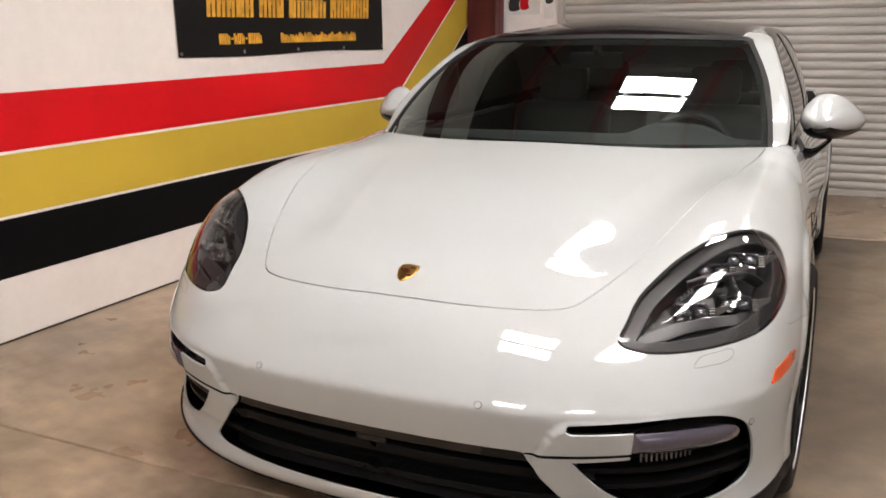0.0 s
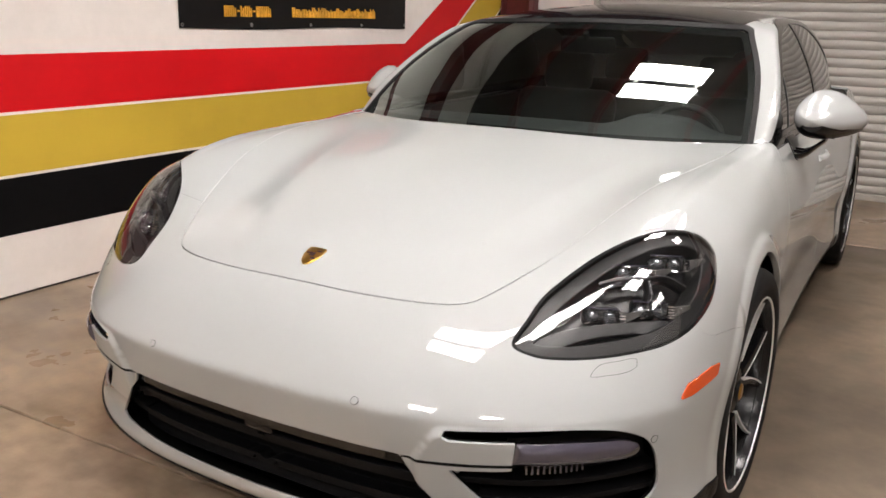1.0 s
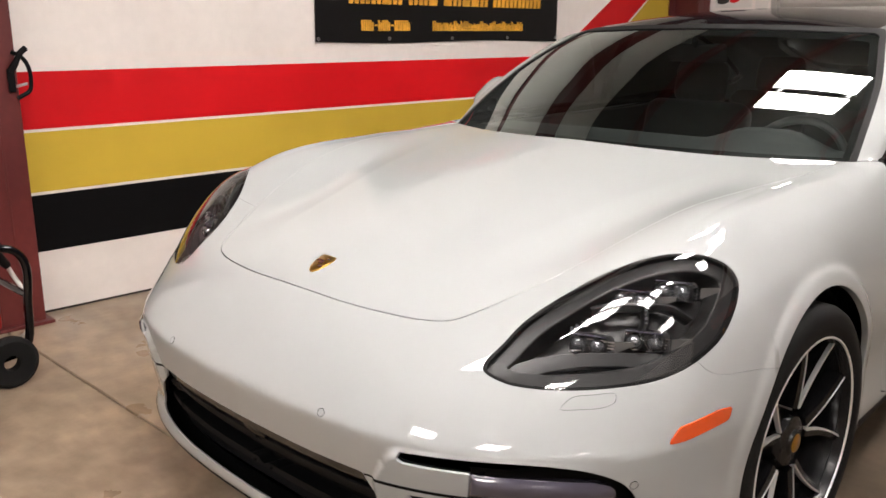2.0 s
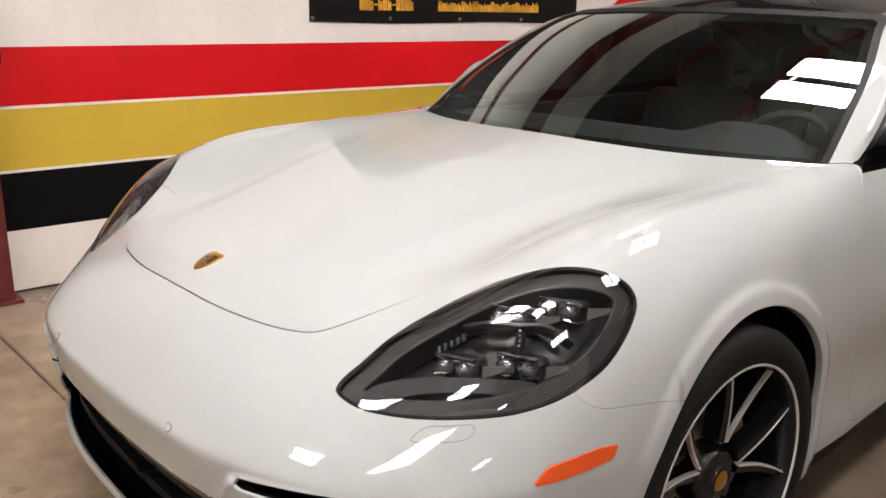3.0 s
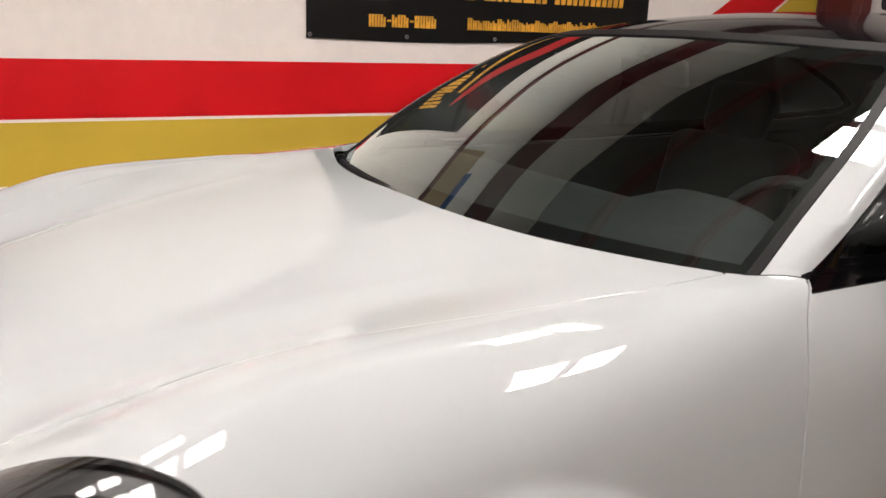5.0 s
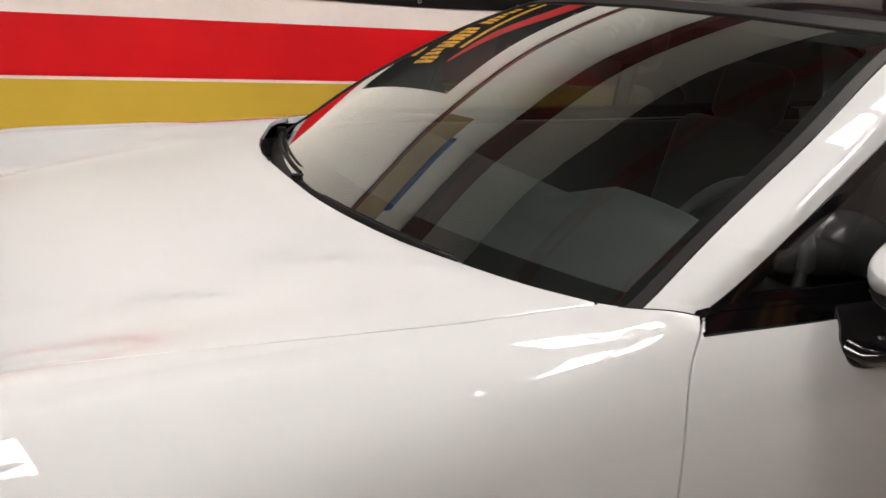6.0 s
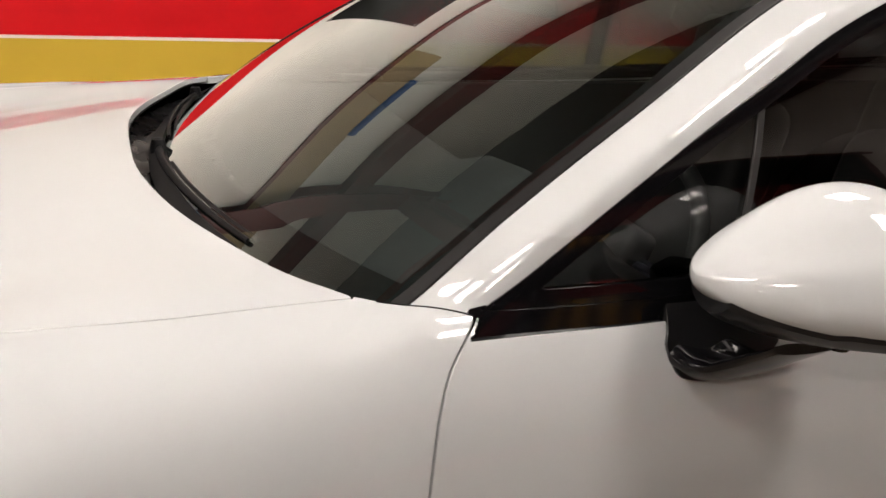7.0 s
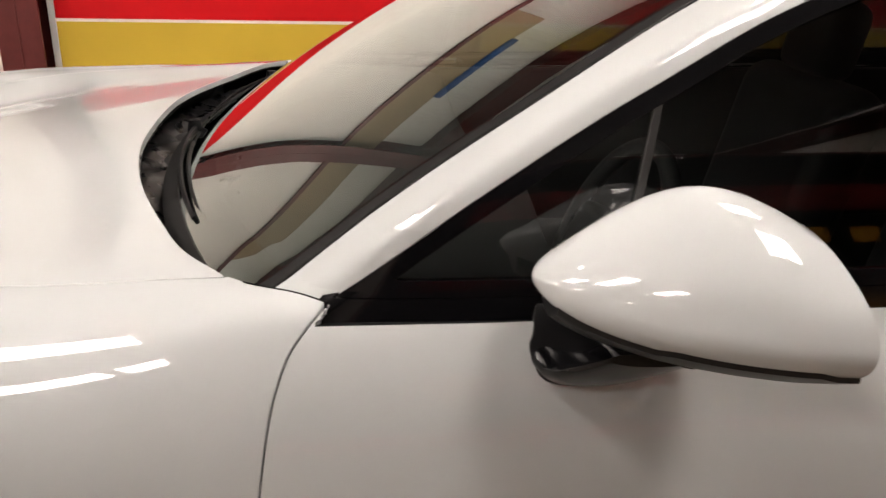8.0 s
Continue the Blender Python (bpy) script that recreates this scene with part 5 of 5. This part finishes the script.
# Banner on the west wall.
banner = thing("wall_banner", WEST)
tagged(banner, "black vinyl banner with gold lettering and red emblem", "banner")
bm = bmesh.new()
rows = []
for y in np.linspace(2.073, 4.246, 45):
    rows.append([bm.verts.new((0.008 + 0.004 * math.sin(5.3 * y) * math.sin(3 * z), y, z + 0.006 * math.sin(4.1 * y))) for z in np.linspace(1.240, 2.13, 18)])
for a, b in zip(rows, rows[1:]):
    for i in range(17):
        bm.faces.new((a[i], b[i], b[i + 1], a[i + 1]))
geom = bmesh.ops.extrude_face_region(bm, geom=bm.faces[:])
bmesh.ops.translate(bm, vec=(-0.003, 0, 0), verts=[v for v in geom["geom"] if isinstance(v, bmesh.types.BMVert)])
part("sheet", bm, BANNER, banner, smooth=True)


def bar(name, y0, y1, z0, z1, mat, parent, lean=0.0, x=0.0135):
    bm = bmesh.new()
    prism(bm, [(y0, z0), (y1, z0), (y1 + lean, z1), (y0 + lean, z1)], x - 0.004, x)
    return part(name, bm, mat, parent)


# Lettering stands as plain strokes: one tall line, two small ones.
rng = random.Random(3)
y, words = 2.31, (5, 3, 5, 6)
pitch = (4.05 - 2.31) / (sum(words) + 0.55 * (len(words) - 1))
for w in words:
    for k in range(w):
        tall = 0.17 if k == 0 else rng.choice((0.125, 0.13, 0.165))
        a, b = y + 0.006, y + pitch - 0.008
        bar("letter_bar", a, a + 0.030, 1.463, 1.463 + tall, BANNER_GOLD, banner, 0.012)
        bar("letter_bar", b - 0.028, b, 1.463, 1.463 + tall * rng.choice((1, 0.85)), BANNER_GOLD, banner, 0.012)
        bar("letter_bar", a + 0.030, b - 0.028, 1.463 + rng.choice((0, 0.05, 0.1)), 1.463 + rng.choice((0.04, 0.1)) + 0.035, BANNER_GOLD, banner, 0.003)
        y += pitch
    y += 0.55 * pitch
for start, stop, count in ((2.405, 2.795, 12), (2.985, 3.865, 28)):
    step = (stop - start) / count
    for k in range(count):
        if count == 12 and k in (3, 7):
            bar("letter_bar", start + k * step + 0.004, start + (k + 0.8) * step, 1.335, 1.345, BANNER_GOLD, banner)
            continue
        h = rng.choice((0.045, 0.05, 0.062)) if count > 12 else 0.062
        bar("letter_bar", start + k * step, start + k * step + 0.34 * step, 1.308, 1.308 + h, BANNER_GOLD, banner)
        bar("letter_bar", start + (k + 0.5) * step, start + (k + 0.84) * step, 1.308, 1.308 + h * rng.choice((1, 0.8)), BANNER_GOLD, banner)
        bar("letter_bar", start + (k + 0.34) * step, start + (k + 0.5) * step, 1.308 + rng.choice((0, 0.02)), 1.322 + rng.choice((0, 0.02)), BANNER_GOLD, banner)
emblem_line = curve([(2.35, 1.77), (2.7, 1.88), (3.15, 2.03), (3.6, 2.00), (3.98, 1.85), (3.6, 1.88), (3.15, 1.90), (2.7, 1.79)], n=6)
part("red_emblem", prism(bmesh.new(), [tuple(q) for q in emblem_line], 0.009, 0.0135), BANNER_RED, banner, "red sweeping emblem shape")
bar("letter_bar", 2.5, 3.9, 1.70, 1.735, BANNER_GOLD, banner)
for y in (2.09, 2.62, 3.16, 3.70, 4.23):
    for z in (1.262, 2.11):
        bm = bmesh.new()
        lathe(bm, [(0.004, 0.004), (0.010, 0.004), (0.011, 0.0)], 14, Matrix.Translation((0.012, y, z)))
        part("grommet", bm, STEEL, banner)

# North wall: white strip with posters, then the roller door.
north = thing("wall_north")
tagged(north, "white end wall beside roller door", "wall", kind="structure")
part("panel", box(bmesh.new(), -2.5, -1.39, 6.0, 6.15, 0, EAVE), WALL_WHITE, north)
part("panel", box(bmesh.new(), 3.2, 11.15, 6.0, 6.15, 0, EAVE), WALL_WHITE, north)
part("header", box(bmesh.new(), -1.39, 3.2, 6.0, 6.15, 3.25, EAVE), WALL_WHITE, north)
door = thing("door_1", Matrix.Translation((0, 6.0, 0)))
tagged(door, "beige ribbed steel roller door, closed", "roller door", kind="structure")
slat = bmesh.new()
prof = [(0.000, 0.0), (-0.004, 0.004), (-0.014, 0.014), (-0.019, 0.028), (-0.019, 0.040), (-0.014, 0.054), (-0.004, 0.064), (0.000, 0.068)]
for x0, x1 in ((-1.36, 3.17),):
    a = [slat.verts.new((x0, y, z)) for y, z in prof]
    b = [slat.verts.new((x1, y, z)) for y, z in prof]
    a2 = [slat.verts.new((x0, y + 0.003, z)) for y, z in prof]
    b2 = [slat.verts.new((x1, y + 0.003, z)) for y, z in prof]
    for i in range(len(prof) - 1):
        slat.faces.new((a[i], b[i], b[i + 1], a[i + 1]))
        slat.faces.new((a2[i + 1], b2[i + 1], b2[i], a2[i]))
first = part("slat", slat, DOOR_STEEL, door, smooth=True)
first.location = (0, 0.02, 0.05)
for k in range(1, 47):
    o = new("slat", first.data)
    o.parent, o.location = door, (0, 0.02, 0.05 + 0.069 * k)
part("bottom_rail", box(bmesh.new(), -1.36, 3.17, -0.005, 0.045, 0.0, 0.052, 0.006), DOOR_STEEL, door)
for x in (-1.385, 3.165):
    part("guide_rail", box(bmesh.new(), x, x + 0.05, -0.045, 0.06, 0, 3.3, 0.004), DOOR_STEEL, door)
part("door_back", box(bmesh.new(), -1.39, 3.2, 0.08, 0.12, 0, 3.3), JOINT, door)


def poster(x0, x1, z0, z1, label, spots):
    p = thing("poster", Matrix.Translation((0, 5.996, 0)))
    tagged(p, label, "poster")
    part("sheet", box(bmesh.new(), x0, x1, -0.004, 0.003, z0, z1), PAPER, p)
    for a, b, c, d, mat in spots:
        bm = bmesh.new()
        out = curve([(a, c), ((a + b) / 2, c - 0.01), (b, c + 0.01), (b - 0.01, (c + d) / 2), (b, d), ((a + b) / 2, d + 0.01), (a, d - 0.01)], n=4)
        f = bm.faces.new([bm.verts.new((q[0], -0.0062, q[1])) for q in out])
        g = bmesh.ops.extrude_face_region(bm, geom=[f])
        bmesh.ops.translate(bm, vec=(0, 0.003, 0), verts=[v for v in g["geom"] if isinstance(v, bmesh.types.BMVert)])
        part("printed_shape", bm, mat, p)


poster(-1.88, -1.56, 1.50, 1.95, "white paper poster with grey and red print", ((-1.86, -1.76, 1.54, 1.64, LAMP_GREY), (-1.75, -1.67, 1.55, 1.65, STRIPE_RED), (-1.84, -1.62, 1.75, 1.9, LAMP_GREY)))
poster(-1.53, -1.42, 1.46, 1.86, "narrow white paper notice", ((-1.51, -1.44, 1.6, 1.7, LAMP_GREY),))

# East side: a black curtain on a rail, and the far wall beyond it.
east = thing("wall_east")
tagged(east, "plain grey-white wall", "wall", kind="structure")
part("panel", box(bmesh.new(), 11.0, 11.15, -6.5, 6.2, 0, EAVE), WALL_WHITE, east)
dark = thing("partition_curtain", Matrix.Translation((4.1, 0, 0)) @ Matrix.Rotation(math.pi, 4, "Z"))
tagged(dark, "long black vinyl curtain with red band and gold bars", "curtain")
bm = bmesh.new()
rows = []
for y in np.linspace(-5.9, -1.3, 90):
    rows.append([bm.verts.new((0.02 * math.sin(11 * y) + dx, y, z)) for dx, z in ((0, 0.42), (0, 2.42), (-0.006, 2.42), (-0.006, 0.42))])
for a, b in zip(rows, rows[1:]):
    for i in range(4):
        bm.faces.new((a[i], b[i], b[(i + 1) % 4], a[(i + 1) % 4]))
part("sheet", bm, BANNER, dark, smooth=True)
bar("red_band", -5.8, -2.2, 1.38, 1.86, DULL_RED, dark, 0, 0.03)
bar("red_hem", -5.85, -1.35, 0.43, 0.60, BANNER_RED, dark, 0, 0.03)
for k in range(9):
    bar("letter_bar", -5.2 + 0.25 * k, -5.06 + 0.25 * k, 0.90, 1.08, BANNER_GOLD, dark, 0.02, 0.03)
bm = bmesh.new()
tube(bm, [(0, -6.0, 2.44), (0, -1.2, 2.44)], 0.025, 10)
part("rail", bm, RED_STEEL, dark, smooth=True)
for y in (-5.95, -1.25):
    bm = bmesh.new()
    tube(bm, [(-0.05, y, 0), (-0.05, y, 2.46)], 0.03, 10)
    part("post", bm, RED_STEEL, dark, smooth=True)
slab = thing("wall_south")
tagged(slab, "plain white wall", "wall", kind="structure")
part("panel", box(bmesh.new(), -3.0, 11.15, -6.55, -6.4, 0, EAVE), WALL_WHITE, slab)

# Ceiling: insulation blanket with purlins and rafters below it.
bm = bmesh.new()
rows = []
rng = random.Random(9)
for x in np.linspace(-3.0, 11.15, 110):
    line = []
    for y in np.linspace(-6.5, 6.2, 90):
        line.append(bm.verts.new((x, y, EAVE + 0.02 - 0.05 * abs(math.sin(math.pi * (x + 3.0) / 1.4)) + rng.uniform(-0.006, 0.006))))
    rows.append(line)
for a, b in zip(rows, rows[1:]):
    for i in range(89):
        bm.faces.new((a[i], a[i + 1], b[i + 1], b[i]))
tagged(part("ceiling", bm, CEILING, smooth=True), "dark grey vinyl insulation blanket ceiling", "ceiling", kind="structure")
tagged(part("roof_deck", box(bmesh.new(), -3.0, 11.15, -6.55, 6.2, EAVE + 0.1, EAVE + 0.2), LAMP_WHITE), "flat roof deck above insulation", "roof", kind="structure")
for k, x in enumerate((-1.6, -0.5, 0.58, 2.2)):
    bm = bmesh.new()
    box(bm, x - 0.035, x + 0.035, -6.4, 6.0, 4.20, 4.215)
    box(bm, x - 0.006, x + 0.006, -6.4, 6.0, 4.045, 4.20)
    box(bm, x - 0.035, x + 0.035, -6.4, 6.0, 4.03, 4.045)
    tagged(part("beam_%d" % (k + 1), bm, RED_STEEL), "dark oxide-red steel roof purlin", "beam", kind="structure")
for k, y in enumerate((0.32, 5.83, -5.2)):
    bm = bmesh.new()
    box(bm, -2.3, 11.0, y - 0.09, y + 0.09, 4.015, 4.03)
    box(bm, -2.3, 11.0, y - 0.006, y + 0.006, 3.75, 4.015)
    box(bm, -2.3, 11.0, y - 0.09, y + 0.09, 3.735, 3.75)
    tagged(part("beam_%d" % (k + 5), bm, RED_STEEL), "dark oxide-red steel roof rafter", "beam", kind="structure")


def strip_light():
    """A hung fluorescent fixture: two trays side by side, four tubes each, on wires."""
    f = thing("ceiling_light")
    tagged(f, "white hanging fluorescent light with two bright trays", "ceiling light", "ceiling lights")
    for dy in (-0.19, 0.19):
        bm = bmesh.new()
        prism(bm, [(dy - 0.105, 0.012), (dy - 0.105, 0.052), (dy + 0.105, 0.052), (dy + 0.105, 0.012), (dy + 0.100, 0.012), (dy + 0.100, 0.047), (dy - 0.100, 0.047), (dy - 0.100, 0.012)], -0.335, 0.335)
        tray = part("tray", bm, LAMP_WHITE, f)
        for x in (-0.335, 0.335):
            part("end_cap", prism(bmesh.new(), [(dy - 0.14, -0.04), (dy - 0.14, 0.05), (dy + 0.14, 0.05), (dy + 0.14, -0.04)], x - 0.004, x + 0.004), LAMP_WHITE, tray)
        for k in range(4):
            bm = prism(bmesh.new(), [(dy - 0.114 + 0.076 * k + 0.032 * math.cos(a), -0.022 + 0.018 * math.sin(a)) for a in np.linspace(0, math.tau, 12, endpoint=False)], -0.325, 0.325)
            part("tube", bm, TUBE, tray, "glowing fluorescent tube", smooth=True)
    for x in (-0.28, 0.28):
        part("bracket", box(bmesh.new(), x - 0.02, x + 0.02, -0.33, 0.33, 0.058, 0.07), LAMP_WHITE, f)
        bm = bmesh.new()
        tube(bm, [(x, 0, 0.07), (x, 0, 4.30 - 3.42)], 0.003, 6)
        part("wire", bm, STEEL, f)
    return f


lamp0 = strip_light()
# The last spot is unseen: a fixture added to fill the car's east side.
spots = [(0.07, 2.88), (1.68, 2.88), (0.25, -0.25), (1.48, 0.10), (3.85, 0.05), (0.20, -3.2), (2.1, -3.1), (6.8, 4.4), (8.8, 2.9), (7.6, -4.6)]
lamp0.location = (*spots[0], 3.42)
for x, y in spots[1:]:
    copy_thing(lamp0, Matrix.Translation((x, y, 3.42)))

# ---- things by the west wall ----
hook = thing("hose_hook", WEST)
tagged(hook, "black spring clamp hanging on the steel column", "clamp")
bm = bmesh.new()
tube(bm, [tuple(q) for q in curve([(0.14, 0.395, 1.22), (0.15, 0.43, 1.20), (0.15, 0.455, 1.16), (0.15, 0.462, 1.10), (0.15, 0.452, 1.055), (0.15, 0.40, 1.025)], False, 6)], 0.009, 8)
part("lower_jaw", bm, BLACK_MATT, hook, smooth=True)
bm = bmesh.new()
tube(bm, [tuple(q) for q in curve([(0.145, 0.385, 1.14), (0.15, 0.41, 1.18), (0.15, 0.43, 1.215), (0.15, 0.455, 1.235)], False, 6)], [0.016] * 6 + [0.013] * 13, 8)
part("upper_handle", bm, BLACK_MATT, hook, smooth=True)
bm = bmesh.new()
tube(bm, [(0.15, 0.40, 1.075), (0.15, 0.445, 1.085)], 0.006, 8)
part("spring", bm, STEEL, hook, smooth=True)
part("jaw_pad", box(bmesh.new(), 0.134, 0.150, 0.37, 0.40, 1.05, 1.15, 0.004), BLACK_MATT, hook)
pipe = bmesh.new()
tube(pipe, [(0.01, -0.6, 1.15), (0.01, 0.20, 1.16)], 0.009, 10)
tube(pipe, [(0.01, 0.17, 1.16), (0.01, 0.19, 1.22)], 0.014, 10)
tagged(part("air_pipe", pipe, COPPER, smooth=True), "thin copper air pipe along white wall", "pipe").matrix_basis = WEST

washer = thing("pressure_washer", Matrix.Translation((-1.86, -0.20, 0)))
tagged(washer, "black and red petrol pressure washer on tube frame", "pressure washer")
for s in (-0.19, 0.19):
    bm = bmesh.new()
    tube(bm, [tuple(q) for q in curve([(s, -0.32, 0.10), (s, 0.20, 0.10), (s, 0.30, 0.13), (s, 0.325, 0.30), (s, 0.33, 0.46), (s, 0.28, 0.52), (s, -0.05, 0.53)], False, 6)], 0.016, 10)
    part("frame_tube", bm, BLACK_GLOSS, washer, smooth=True)
for y, z in ((0.325, 0.33), (0.20, 0.10), (-0.30, 0.10), (-0.05, 0.53), (0.27, 0.52)):
    bm = bmesh.new()
    tube(bm, [(-0.19, y, z), (0.19, y, z)], 0.013, 10)
    part("cross_tube", bm, BLACK_GLOSS, washer, smooth=True)
for s in (-0.24, 0.24):
    for y in (-0.28, 0.22):
        part("tyre", lathe(bmesh.new(), [(0.03, -0.02), (0.085, -0.025), (0.10, -0.012), (0.10, 0.012), (0.085, 0.025), (0.03, 0.02)], 24, Matrix.Translation((s, y, 0.10)), True), RUBBER, washer, smooth=True)
bm = bmesh.new()
box(bm, -0.15, 0.15, -0.15, 0.18, 0.12, 0.28, 0.02, 2)
part("engine_block", bm, BLACK_MATT, washer, smooth=True)
bm = bmesh.new()
box(bm, -0.16, 0.14, -0.17, 0.14, 0.33, 0.43, 0.03, 3)
part("fuel_tank", bm, BLACK_MATT, washer, smooth=True)
bm = bmesh.new()
lathe(bm, [(0.0005, 0.20), (0.10, 0.20), (0.13, 0.17), (0.135, 0.13)], 28, Matrix.Translation((0, 0.02, 0.25)))
part("starter_cover", bm, ENGINE_RED, washer, "red recoil starter cover", smooth=True)
bm = bmesh.new()
box(bm, 0.02, 0.16, 0.08, 0.24, 0.20, 0.29, 0.02, 2)
part("shroud", bm, ENGINE_RED, washer, "red engine shroud", smooth=True)
bm = bmesh.new()
box(bm, 0.0, 0.15, 0.10, 0.24, 0.30, 0.345, 0.01, 2)
part("air_filter", bm, BLACK_MATT, washer, smooth=True)
bm = bmesh.new()
box(bm, -0.05, 0.14, 0.0, 0.16, 0.435, 0.455, 0.008, 2)
part("label_plate", bm, PAPER, washer, "pale yellow label plate", smooth=True)
for k in range(6):
    part("cooling_fin", box(bmesh.new(), 0.14, 0.18, 0.02, 0.14, 0.13 + 0.014 * k, 0.136 + 0.014 * k), STEEL, washer)
bm = bmesh.new()
tube(bm, [(0.10, 0.10, 0.75), (0.05, 0.20, 0.60), (0.0, 0.29, 0.47), (-0.03, 0.34, 0.40)], [0.010, 0.012, 0.022, 0.016], 10)
part("spray_wand", bm, BLACK_MATT, washer, smooth=True)
bm = bmesh.new()
tube(bm, [tuple(q) for q in curve([(-0.03, 0.34, 0.40), (-0.05, 0.37, 0.34), (-0.02, 0.39, 0.28), (0.04, 0.38, 0.20), (0.02, 0.36, 0.12), (-0.1, 0.3, 0.06)], False, 6)], 0.009, 8)
part("hose", bm, PAPER, washer, "grey hose", smooth=True)
